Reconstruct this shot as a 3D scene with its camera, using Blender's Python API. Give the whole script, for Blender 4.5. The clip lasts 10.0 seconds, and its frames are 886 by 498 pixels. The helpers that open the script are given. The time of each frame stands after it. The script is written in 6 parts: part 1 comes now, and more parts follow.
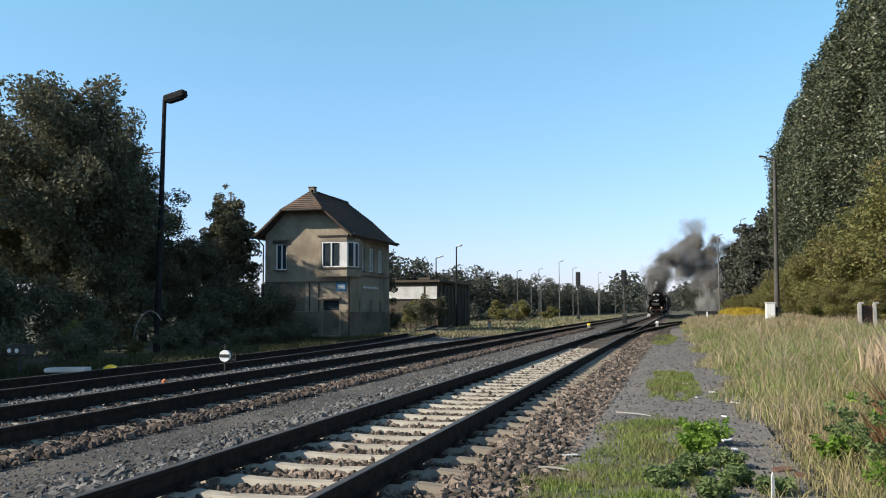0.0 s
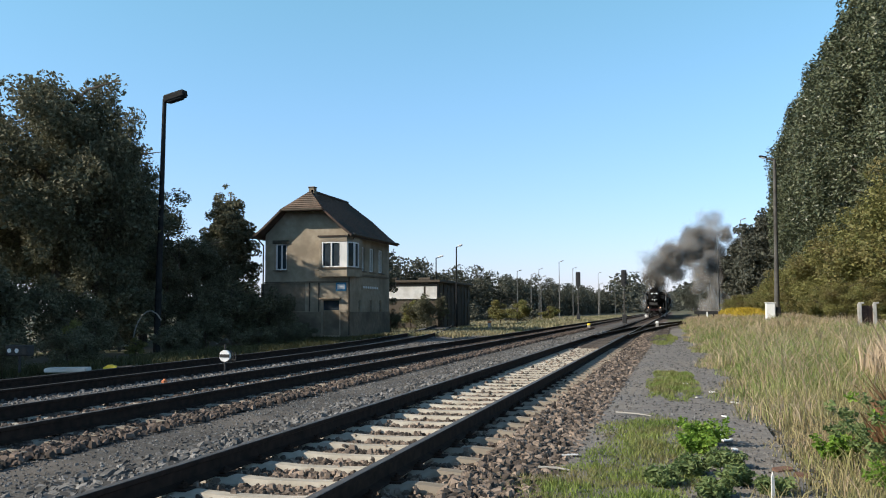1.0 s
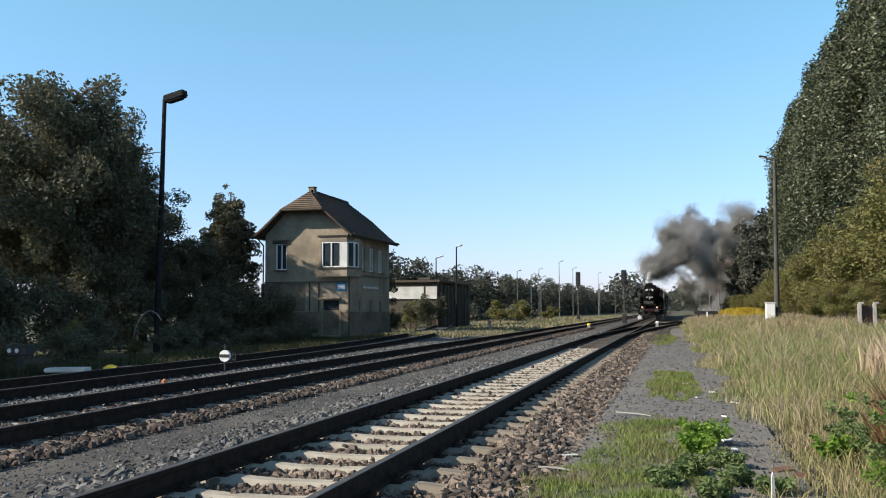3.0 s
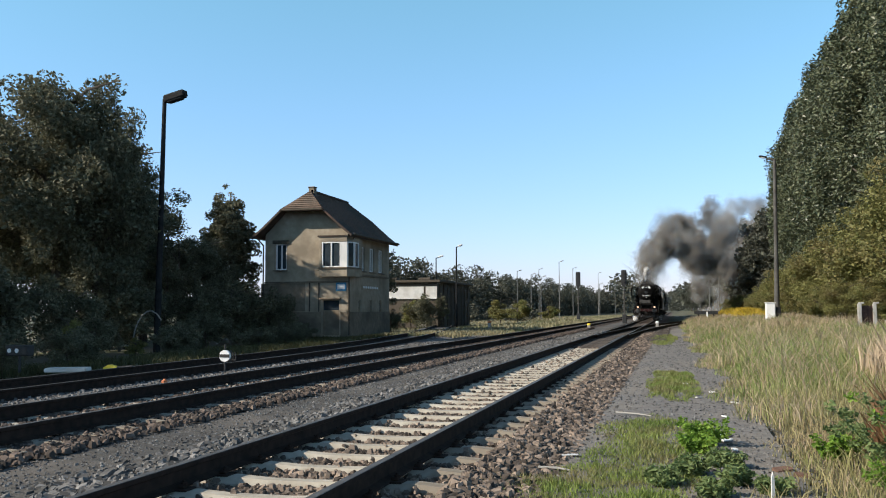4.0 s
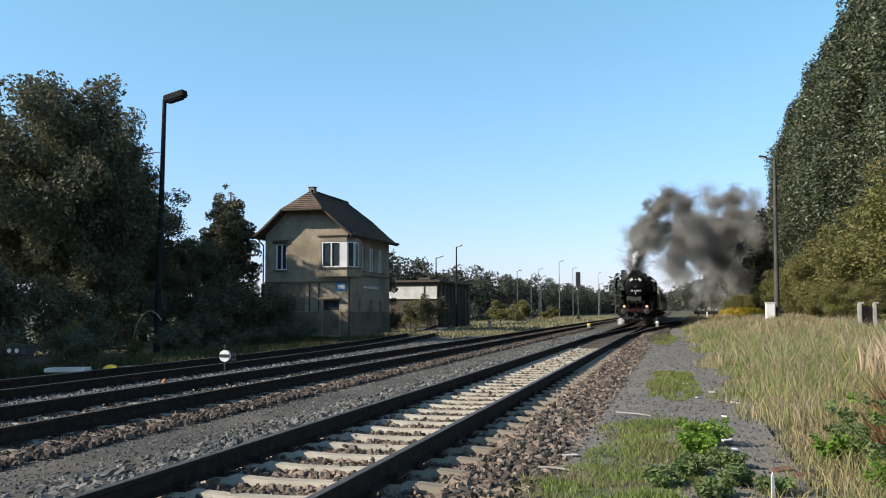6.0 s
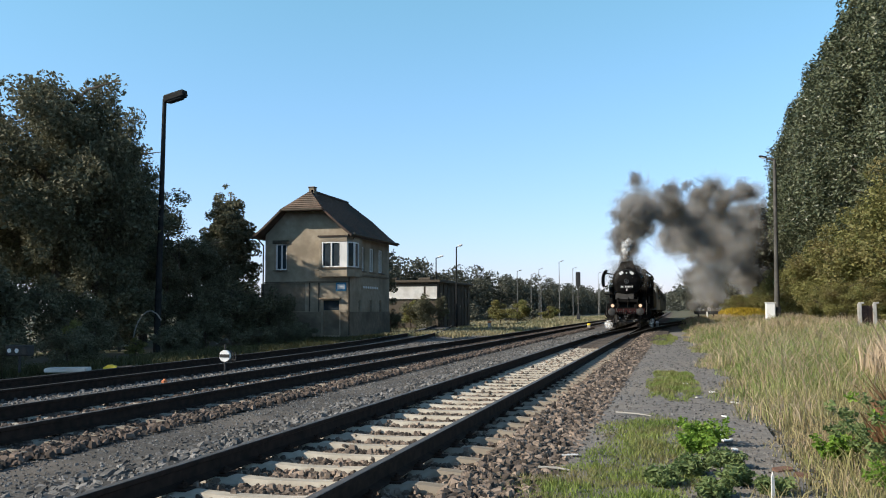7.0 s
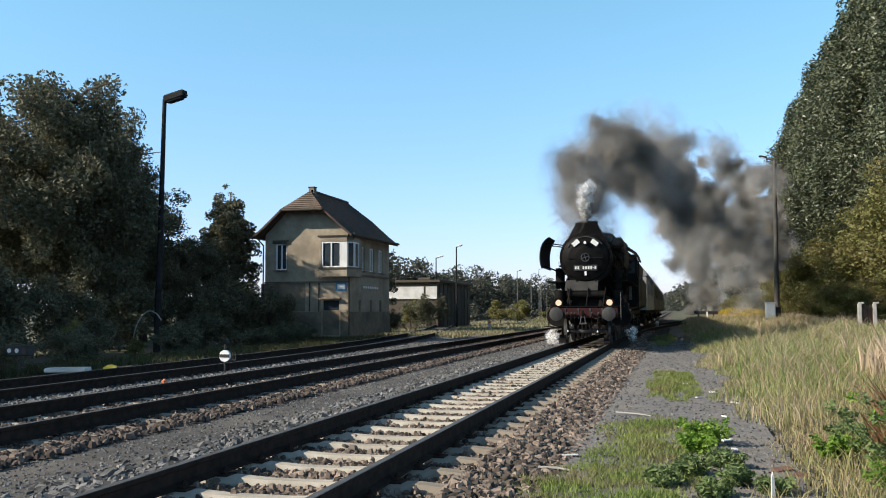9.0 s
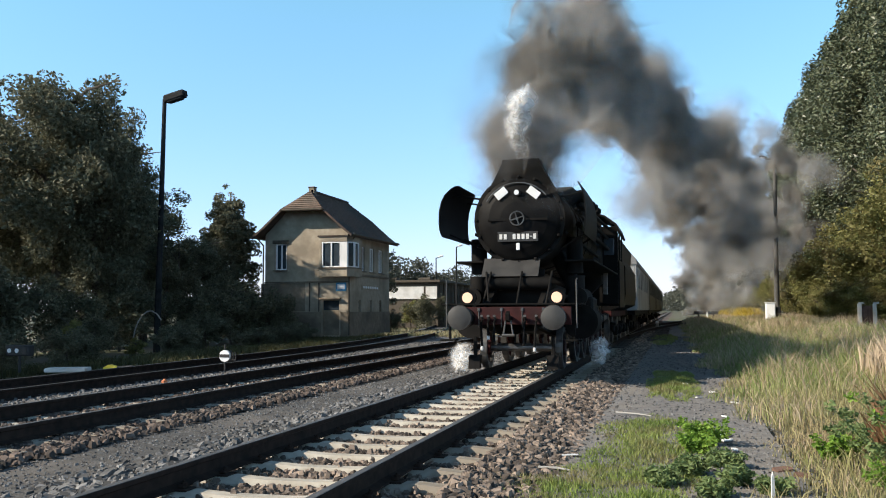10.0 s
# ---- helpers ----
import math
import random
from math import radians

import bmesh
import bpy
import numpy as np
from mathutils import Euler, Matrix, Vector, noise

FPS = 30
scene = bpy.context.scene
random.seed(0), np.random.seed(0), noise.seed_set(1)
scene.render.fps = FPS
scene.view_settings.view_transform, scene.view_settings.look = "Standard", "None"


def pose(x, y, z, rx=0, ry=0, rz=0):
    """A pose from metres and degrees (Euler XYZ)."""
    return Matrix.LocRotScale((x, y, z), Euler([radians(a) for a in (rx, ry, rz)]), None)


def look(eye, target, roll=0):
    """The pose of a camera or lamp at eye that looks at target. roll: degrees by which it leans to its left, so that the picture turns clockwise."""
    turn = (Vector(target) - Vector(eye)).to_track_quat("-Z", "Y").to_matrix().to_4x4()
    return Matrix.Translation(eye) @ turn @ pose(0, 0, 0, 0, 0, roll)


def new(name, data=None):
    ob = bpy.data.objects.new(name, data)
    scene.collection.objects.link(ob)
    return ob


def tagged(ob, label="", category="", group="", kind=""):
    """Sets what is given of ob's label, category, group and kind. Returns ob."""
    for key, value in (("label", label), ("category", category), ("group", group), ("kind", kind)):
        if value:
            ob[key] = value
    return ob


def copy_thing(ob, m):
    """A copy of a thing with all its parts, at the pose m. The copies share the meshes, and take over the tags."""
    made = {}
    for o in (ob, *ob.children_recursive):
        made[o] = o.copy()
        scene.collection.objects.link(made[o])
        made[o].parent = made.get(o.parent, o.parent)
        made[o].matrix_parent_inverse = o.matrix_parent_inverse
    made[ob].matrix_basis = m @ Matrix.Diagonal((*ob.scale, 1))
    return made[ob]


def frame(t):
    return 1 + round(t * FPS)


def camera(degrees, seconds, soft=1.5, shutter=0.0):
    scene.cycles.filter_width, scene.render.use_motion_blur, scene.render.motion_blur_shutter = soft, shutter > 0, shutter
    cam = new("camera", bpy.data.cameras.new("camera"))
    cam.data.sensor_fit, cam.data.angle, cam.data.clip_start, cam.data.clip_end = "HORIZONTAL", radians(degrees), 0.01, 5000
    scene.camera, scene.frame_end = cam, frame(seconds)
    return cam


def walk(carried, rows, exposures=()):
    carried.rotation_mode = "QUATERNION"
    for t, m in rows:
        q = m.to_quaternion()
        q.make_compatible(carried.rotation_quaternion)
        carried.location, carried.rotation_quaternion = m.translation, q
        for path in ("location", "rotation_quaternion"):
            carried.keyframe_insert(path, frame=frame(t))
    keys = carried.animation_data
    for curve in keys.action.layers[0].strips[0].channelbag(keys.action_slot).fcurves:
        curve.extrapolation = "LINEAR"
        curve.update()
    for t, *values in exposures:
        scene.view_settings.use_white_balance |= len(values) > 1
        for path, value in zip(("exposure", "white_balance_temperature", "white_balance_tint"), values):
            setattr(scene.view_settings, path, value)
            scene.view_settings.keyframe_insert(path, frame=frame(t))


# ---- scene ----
from itertools import product

# ---------- camera ----------
cam = camera(51.64, 10.0, soft=1.05)
CAM = pose(3.043, 0.0, 1.471, 0, 0, 14.22) @ pose(0, 0, 0, 90 + 3.83, 0, 0) @ pose(0, 0, 0, 0, 0, -0.26)
walk(cam, [(0.0, CAM), (10.0, CAM)], exposures=((0.0, 0.37), (7.2, 0.39), (8.6, 0.46), (9.4, 0.53), (10.0, 0.61)))

# ---------- light ----------
SUN_EL, SUN_B = radians(31), radians(30)
to_sun = Vector((-math.cos(SUN_EL) * math.cos(SUN_B), -math.cos(SUN_EL) * math.sin(SUN_B), math.sin(SUN_EL)))
world = bpy.data.worlds.new("sky")
scene.world = world
world.use_nodes = True
wn = world.node_tree.nodes
sky = wn.new("ShaderNodeTexSky")
sky.sky_type, sky.sun_disc = "NISHITA", False
sky.sun_elevation = SUN_EL
sky.sun_rotation = math.atan2(to_sun.x, to_sun.y)
sky.air_density, sky.dust_density, sky.ozone_density = 1.0, 0.4, 2.0
wn["Background"].inputs["Strength"].default_value = 0.095
# clear September air: deep blue above, pale towards the horizon
wc, wsep, wramp, wmul = (wn.new("ShaderNode" + k) for k in ("TexCoord", "SeparateXYZ", "ValToRGB", "Mix"))
wmul.data_type, wmul.blend_type = "RGBA", "MULTIPLY"
wmul.inputs["Factor"].default_value = 1.0
wramp.color_ramp.elements[0].color, wramp.color_ramp.elements[0].position = (1.13, 1.12, 1.72, 1), 0.0
wramp.color_ramp.elements[1].color, wramp.color_ramp.elements[1].position = (1.38, 1.9, 1.74, 1), 0.34
we = wramp.color_ramp.elements.new(0.75)
we.color = (0.55, 0.53, 0.5, 1)
wl = world.node_tree.links
wl.new(wc.outputs["Generated"], wsep.inputs[0])
wl.new(wsep.outputs["Z"], wramp.inputs["Fac"])
wl.new(sky.outputs[0], wmul.inputs["A"])
wl.new(wramp.outputs["Color"], wmul.inputs["B"])
wl.new(wmul.outputs["Result"], wn["Background"].inputs["Color"])
scene.cycles.transparent_max_bounces = 56
sun_data = bpy.data.lights.new("sun", "SUN")
sun_data.energy, sun_data.angle, sun_data.color = 5.0, radians(0.6), (1.0, 0.89, 0.74)
sun = new("sun", sun_data)
sun.matrix_world = look((-60, -30, 60), Vector((-60, -30, 60)) - to_sun)


# ---------- materials ----------
def mat(name, c1, c2=None, scale=6.0, rough=0.8, metal=0.0, bump=0.0, bump_scale=None, c3=None, big=0.6, island=0.0, emit=0.0, spec=0.5, detail=6.0, per_object=0.0):
    """Principled material: fine grain between c1 and c2, broad stains towards c3, optional random tone for each island or object."""
    m = bpy.data.materials.new(name)
    m.use_nodes = True
    nt = m.node_tree
    b = nt.nodes["Principled BSDF"]
    b.inputs["Roughness"].default_value, b.inputs["Metallic"].default_value = rough, metal
    b.inputs["Specular IOR Level"].default_value = spec
    tc = nt.nodes.new("ShaderNodeTexCoord")
    n1 = nt.nodes.new("ShaderNodeTexNoise")
    n1.inputs["Scale"].default_value, n1.inputs["Detail"].default_value = scale, detail
    nt.links.new(tc.outputs["Object"], n1.inputs["Vector"])
    r1 = nt.nodes.new("ShaderNodeValToRGB")
    r1.color_ramp.elements[0].position, r1.color_ramp.elements[1].position = 0.32, 0.68
    r1.color_ramp.elements[0].color = (*c1, 1)
    r1.color_ramp.elements[1].color = (*(c2 or c1), 1)
    nt.links.new(n1.outputs["Fac"], r1.inputs["Fac"])
    col = r1.outputs["Color"]
    if c3:
        n2 = nt.nodes.new("ShaderNodeTexNoise")
        n2.inputs["Scale"].default_value, n2.inputs["Detail"].default_value = big, 4
        nt.links.new(tc.outputs["Object"], n2.inputs["Vector"])
        r2 = nt.nodes.new("ShaderNodeMapRange")
        r2.inputs["From Min"].default_value, r2.inputs["From Max"].default_value = 0.45, 0.65
        nt.links.new(n2.outputs["Fac"], r2.inputs["Value"])
        mx = nt.nodes.new("ShaderNodeMix")
        mx.data_type = "RGBA"
        nt.links.new(r2.outputs["Result"], mx.inputs["Factor"])
        nt.links.new(col, mx.inputs["A"])
        mx.inputs["B"].default_value = (*c3, 1)
        col = mx.outputs["Result"]
    for amount, node_type, out in ((island, "ShaderNodeNewGeometry", "Random Per Island"), (per_object, "ShaderNodeObjectInfo", "Random")):
        if amount:
            g = nt.nodes.new(node_type)
            mr = nt.nodes.new("ShaderNodeMapRange")
            mr.inputs["To Min"].default_value, mr.inputs["To Max"].default_value = 1 - amount, 1 + amount
            nt.links.new(g.outputs[out], mr.inputs["Value"])
            hs = nt.nodes.new("ShaderNodeHueSaturation")
            nt.links.new(mr.outputs["Result"], hs.inputs["Value"])
            nt.links.new(col, hs.inputs["Color"])
            col = hs.outputs["Color"]
    nt.links.new(col, b.inputs["Base Color"])
    if bump:
        n3 = nt.nodes.new("ShaderNodeTexNoise")
        n3.inputs["Scale"].default_value, n3.inputs["Detail"].default_value = bump_scale or scale * 2, 5
        nt.links.new(tc.outputs["Object"], n3.inputs["Vector"])
        bp = nt.nodes.new("ShaderNodeBump")
        bp.inputs["Strength"].default_value, bp.inputs["Distance"].default_value = bump, 0.02
        nt.links.new(n3.outputs["Fac"], bp.inputs["Height"])
        nt.links.new(bp.outputs["Normal"], b.inputs["Normal"])
    if emit:
        b.inputs["Emission Color"].default_value = (*c1, 1)
        b.inputs["Emission Strength"].default_value = emit
    return m


def leaf_mat(name, c1, c2, through_light=0.35, rough=0.6, c3=None, big=0.6):
    """Leaves: a tone for each leaf, some light coming through."""
    m = mat(name, c1, c2, scale=1.2, rough=rough, island=0.35, spec=0.3, c3=c3, big=big)
    nt = m.node_tree
    b, out = nt.nodes["Principled BSDF"], nt.nodes["Material Output"]
    tr = nt.nodes.new("ShaderNodeBsdfTranslucent")
    src = b.inputs["Base Color"].links[0].from_socket
    nt.links.new(src, tr.inputs["Color"])
    mx = nt.nodes.new("ShaderNodeMixShader")
    mx.inputs[0].default_value = through_light
    nt.links.new(b.outputs[0], mx.inputs[1])
    nt.links.new(tr.outputs[0], mx.inputs[2])
    nt.links.new(mx.outputs[0], out.inputs["Surface"])
    return m


def smoke_mat(name, c1, c2, alpha):
    """Thin veil of soot or steam: each flake is thickest in its middle and thins out to nothing at its rim."""
    m = mat(name, c1, c2, scale=0.9, rough=1.0, spec=0.0)
    nt = m.node_tree
    out = nt.nodes["Material Output"]
    src = nt.nodes["Principled BSDF"].inputs["Base Color"].links[0].from_socket
    df, tl, tp = (nt.nodes.new("ShaderNodeBsdf" + k) for k in ("Diffuse", "Translucent", "Transparent"))
    nt.links.new(src, df.inputs["Color"])
    nt.links.new(src, tl.inputs["Color"])
    m1, m2 = nt.nodes.new("ShaderNodeMixShader"), nt.nodes.new("ShaderNodeMixShader")
    m1.inputs[0].default_value = 0.5
    uv, sep, mr = nt.nodes.new("ShaderNodeUVMap"), nt.nodes.new("ShaderNodeSeparateXYZ"), nt.nodes.new("ShaderNodeMapRange")
    mr.interpolation_type = "SMOOTHSTEP"
    mr.inputs["To Min"].default_value, mr.inputs["To Max"].default_value = alpha, 0.0
    nt.links.new(uv.outputs["UV"], sep.inputs[0])
    nt.links.new(sep.outputs["X"], mr.inputs["Value"])
    nt.links.new(mr.outputs["Result"], m2.inputs[0])
    nt.links.new(df.outputs[0], m1.inputs[1])
    nt.links.new(tl.outputs[0], m1.inputs[2])
    nt.links.new(tp.outputs[0], m2.inputs[1])
    nt.links.new(m1.outputs[0], m2.inputs[2])
    nt.links.new(m2.outputs[0], out.inputs["Surface"])
    return m


def glass_mat(name, tint=(0.03, 0.04, 0.05), rough=0.05):
    return mat(name, tint, tuple(c * 1.5 for c in tint), scale=2, rough=rough, spec=0.9)


M = {
    "soil": mat("soil", (0.05, 0.045, 0.03), (0.12, 0.1, 0.06), 3, 0.95, bump=0.6, c3=(0.07, 0.09, 0.03), big=0.15),
    "ballast": mat("ballast_bed", (0.045, 0.035, 0.03), (0.13, 0.095, 0.075), 14, 0.95, bump=1.0, bump_scale=22, c3=(0.09, 0.06, 0.045), big=0.8),
    "ballast_grey": mat("ballast_bed_grey", (0.06, 0.06, 0.065), (0.17, 0.17, 0.175), 14, 0.95, bump=1.0, bump_scale=22),
    "stone": mat("ballast_stone", (0.075, 0.058, 0.048), (0.235, 0.182, 0.145), 5, 0.9, island=0.75),
    "stone_dark": mat("ballast_stone_dark", (0.045, 0.035, 0.03), (0.14, 0.105, 0.086), 5, 0.9, island=0.65),
    "stone_grey": mat("ballast_stone_grey", (0.06, 0.06, 0.061), (0.17, 0.166, 0.164), 5, 0.9, island=0.65),
    "cinder_light": mat("cinder_footpath", (0.12, 0.114, 0.11), (0.21, 0.198, 0.19), 9, 0.95, bump=0.7, bump_scale=45, c3=(0.22, 0.2, 0.175), big=0.5),
    "cinder": mat("cinder_path", (0.048, 0.046, 0.044), (0.088, 0.083, 0.078), 9, 0.95, bump=0.7, bump_scale=45, c3=(0.125, 0.112, 0.1), big=0.5),
    "concrete": mat("sleeper_concrete", (0.33, 0.3, 0.25), (0.52, 0.48, 0.41), 7, 0.85, bump=0.25, c3=(0.25, 0.215, 0.17), big=1.3, per_object=0.12),
    "timber": mat("old_timber", (0.03, 0.024, 0.02), (0.085, 0.07, 0.06), 6, 0.9, bump=0.5, per_object=0.3),
    "rail": mat("rail_steel_rusty", (0.02, 0.015, 0.013), (0.042, 0.028, 0.022), 9, 0.9, spec=0.1),
    "rail_top": mat("rail_head_worn", (0.075, 0.07, 0.066), (0.13, 0.12, 0.115), 4, 0.6, metal=0.4),
    "grass_green": leaf_mat("grass_green", (0.15, 0.21, 0.045), (0.26, 0.31, 0.09), c3=(0.24, 0.22, 0.1), big=1.6),
    "grass_meadow": leaf_mat("grass_meadow", (0.15, 0.205, 0.055), (0.34, 0.385, 0.145), c3=(0.37, 0.295, 0.165), big=0.3),
    "grass_yard": leaf_mat("grass_yard", (0.25, 0.225, 0.13), (0.42, 0.37, 0.25), c3=(0.18, 0.19, 0.09), big=0.12),
    "dock": leaf_mat("dock_brown", (0.16, 0.09, 0.045), (0.26, 0.15, 0.08)),
    "grass_dry": leaf_mat("grass_dry", (0.36, 0.27, 0.18), (0.55, 0.44, 0.31), c3=(0.42, 0.33, 0.235), big=0.4),
    "herb": leaf_mat("herb_leaf", (0.13, 0.24, 0.03), (0.24, 0.36, 0.06)),
    "herb_dark": leaf_mat("herb_leaf_dark", (0.12, 0.17, 0.06), (0.21, 0.27, 0.11)),
    "golden": leaf_mat("goldenrod", (0.4, 0.28, 0.03), (0.55, 0.42, 0.06)),
    # verge grass: the trees' shade is put into this darker leaf colour
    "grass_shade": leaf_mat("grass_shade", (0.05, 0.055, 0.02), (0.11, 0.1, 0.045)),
    "leaf_dark": leaf_mat("leaf_dark", (0.085, 0.09, 0.055), (0.175, 0.17, 0.11), 0.25),
    "leaf_poplar": leaf_mat("leaf_poplar", (0.038, 0.052, 0.028), (0.15, 0.165, 0.098), 0.14, 0.36),
    "leaf_bush": leaf_mat("leaf_bush", (0.13, 0.14, 0.045), (0.27, 0.255, 0.095), 0.35, c3=(0.2, 0.165, 0.075), big=0.5),
    # distant leaves: haze is put into this greyed colour
    "leaf_far": leaf_mat("leaf_far", (0.05, 0.055, 0.042), (0.1, 0.103, 0.078), 0.2),
    "bark": mat("bark", (0.05, 0.04, 0.03), (0.12, 0.1, 0.08), 8, 0.95, bump=0.8),
    "plaster": mat("plaster_old", (0.29, 0.245, 0.185), (0.39, 0.335, 0.26), 3, 0.92, bump=0.3, bump_scale=30, c3=(0.22, 0.185, 0.14), big=0.5),
    "plaster_dark": mat("plaster_plinth", (0.17, 0.14, 0.1), (0.25, 0.2, 0.15), 4, 0.92, bump=0.3, c3=(0.12, 0.1, 0.075), big=0.7),
    "roof": mat("roof_tiles", (0.06, 0.038, 0.028), (0.12, 0.075, 0.055), 5, 0.9, bump=0.3, c3=(0.05, 0.042, 0.036), big=0.4, island=0.25),
    "roof_hip": mat("roof_hip_tiles", (0.1, 0.07, 0.055), (0.17, 0.12, 0.09), 5, 0.9, bump=0.3, c3=(0.09, 0.075, 0.06), big=0.4, island=0.25),
    "wood_dark": mat("wood_dark", (0.05, 0.04, 0.03), (0.1, 0.08, 0.06), 7, 0.85, bump=0.3),
    "white": mat("white_paint", (0.74, 0.75, 0.76), (0.82, 0.82, 0.82), 5, 0.5, c3=(0.66, 0.66, 0.65), big=1),
    "grey_light": mat("grey_render", (0.55, 0.55, 0.54), (0.68, 0.67, 0.65), 4, 0.9, c3=(0.48, 0.46, 0.43), big=0.7),
    "grey_metal": mat("galvanised", (0.32, 0.33, 0.34), (0.45, 0.46, 0.47), 6, 0.5, metal=0.6),
    "pole_dark": mat("pole_dark", (0.014, 0.014, 0.015), (0.03, 0.03, 0.03), 5, 0.85, spec=0.15),
    "pole_far": mat("pole_far", (0.13, 0.13, 0.125), (0.2, 0.2, 0.19), 5, 0.9),
    "pole_concrete": mat("pole_concrete", (0.3, 0.29, 0.27), (0.42, 0.4, 0.37), 5, 0.9, c3=(0.24, 0.22, 0.2)),
    "pole_mid": mat("pole_mid", (0.06, 0.057, 0.052), (0.11, 0.105, 0.097), 5, 0.9, c3=(0.045, 0.042, 0.04)),
    "brick": mat("brick_red", (0.11, 0.06, 0.042), (0.2, 0.11, 0.08), 12, 0.9, bump=0.4),
    "rust": mat("rusty_metal", (0.07, 0.032, 0.022), (0.13, 0.065, 0.045), 8, 0.9, c3=(0.09, 0.05, 0.04), big=2.0),
    "glass": glass_mat("window_glass"),
    "lampglass": mat("lamp_cover", (0.7, 0.72, 0.73), (0.8, 0.8, 0.8), 4, 0.25),
    "black": mat("loco_black", (0.003, 0.003, 0.0035), (0.008, 0.0078, 0.0078), 4, 0.5, c3=(0.012, 0.011, 0.01), big=0.9, spec=0.06),
    "black_matt": mat("loco_soot", (0.004, 0.004, 0.004), (0.01, 0.0095, 0.009), 5, 0.7, c3=(0.016, 0.014, 0.013), big=1.2, spec=0.08),
    "grey_dull": mat("loco_grey", (0.022, 0.0215, 0.021), (0.04, 0.038, 0.036), 5, 0.6),
    "red": mat("loco_red", (0.026, 0.006, 0.006), (0.048, 0.011, 0.011), 5, 0.7, c3=(0.02, 0.01, 0.01), big=1.5, spec=0.2),
    "steel": mat("rod_steel", (0.07, 0.07, 0.07), (0.15, 0.148, 0.145), 6, 0.45, metal=0.7),
    "headlight": mat("headlight", (0.8, 0.5, 0.34), None, 3, 0.3, emit=0.35),
    "coach": mat("coach_paint", (0.03, 0.036, 0.034), (0.045, 0.052, 0.048), 3, 0.55, c3=(0.055, 0.058, 0.055), big=0.5, spec=0.25),
    "coach_light": mat("coach_paint_light", (0.3, 0.31, 0.32), (0.38, 0.385, 0.39), 3, 0.5, c3=(0.22, 0.22, 0.22), big=0.5),
    "coach_roof": mat("coach_roof", (0.16, 0.16, 0.165), (0.24, 0.24, 0.24), 3, 0.6),
    "yellow": mat("yellow_paint", (0.85, 0.6, 0.04), (0.9, 0.68, 0.08), 6, 0.6),
    "blue": mat("sign_blue", (0.03, 0.2, 0.4), (0.04, 0.24, 0.45), 5, 0.5),
    "signal_black": mat("signal_black", (0.012, 0.012, 0.013), (0.025, 0.025, 0.026), 5, 0.6),
    "orange": mat("orange_paint", (0.5, 0.16, 0.06), (0.6, 0.22, 0.09), 6, 0.7),
    "smoke": smoke_mat("soot_smoke", (0.27, 0.254, 0.233), (0.4, 0.38, 0.353), 0.26),
    "smoke_light": smoke_mat("thin_smoke", (0.42, 0.41, 0.4), (0.54, 0.53, 0.52), 0.14),
    "steam": smoke_mat("white_steam", (0.85, 0.85, 0.85), (0.92, 0.92, 0.92), 0.7),
}


# ---------- mesh helpers ----------
def box(bm, c, s, bevel=0.0, m=None):
    """A box of size s about c, with its edges bevelled."""
    r = bmesh.ops.create_cube(bm, size=1)
    vs = r["verts"]
    bmesh.ops.scale(bm, vec=s, verts=vs)
    if bevel:
        es = list({e for v in vs for e in v.link_edges})
        g = bmesh.ops.bevel(bm, geom=es, offset=bevel, segments=1, affect="EDGES")
        vs = list({v for f in g["faces"] for v in f.verts} | {v for v in vs if v.is_valid})
    mm = Matrix.Translation(c) @ (m or Matrix.Identity(4))
    bmesh.ops.transform(bm, matrix=mm, verts=vs)
    return vs


def cyl(bm, a, b, r0, r1=None, seg=12, caps=True):
    """A round bar from a to b."""
    a, b = Vector(a), Vector(b)
    d = b - a
    r = bmesh.ops.create_cone(bm, cap_ends=caps, segments=seg, radius1=r0, radius2=r0 if r1 is None else r1, depth=d.length)
    m = Matrix.Translation((a + b) / 2) @ d.to_track_quat("Z", "Y").to_matrix().to_4x4()
    bmesh.ops.transform(bm, matrix=m, verts=r["verts"])
    return r["verts"]


def ball(bm, c, r, s=(1, 1, 1), sub=2):
    v = bmesh.ops.create_icosphere(bm, subdivisions=sub, radius=r)["verts"]
    bmesh.ops.transform(bm, matrix=Matrix.Translation(c) @ Matrix.Diagonal((*s, 1)), verts=v)
    return v


def prism(bm, pts, a, b, axis="y"):
    """An outline of (u, v) pairs pushed from a to b along an axis: y uses (x, z), x uses (y, z), z uses (x, y)."""
    def at(p, w):
        return {"y": (p[0], w, p[1]), "x": (w, p[0], p[1]), "z": (p[0], p[1], w)}[axis]
    v0, v1 = [bm.verts.new(at(p, a)) for p in pts], [bm.verts.new(at(p, b)) for p in pts]
    n = len(pts)
    fs = [bm.faces.new(v0), bm.faces.new(v1[::-1])]
    fs += [bm.faces.new((v0[i], v1[i], v1[(i + 1) % n], v0[(i + 1) % n])) for i in range(n)]
    bmesh.ops.recalc_face_normals(bm, faces=fs)
    return v0 + v1


def mesh_of(name, bm, material, smooth=False):
    me = bpy.data.meshes.new(name)
    bm.to_mesh(me)
    bm.free()
    me.materials.append(material)
    if smooth:
        for p in me.polygons:
            p.use_smooth = True
        me.set_sharp_from_angle(angle=radians(40))
    return me


def part(name, bm, material, parent=None, label="", smooth=False):
    """Links a bmesh as one mesh object under a thing or part."""
    ob = new(name, mesh_of(name, bm, material, smooth))
    if parent:
        ob.parent = parent
    return tagged(ob, label)


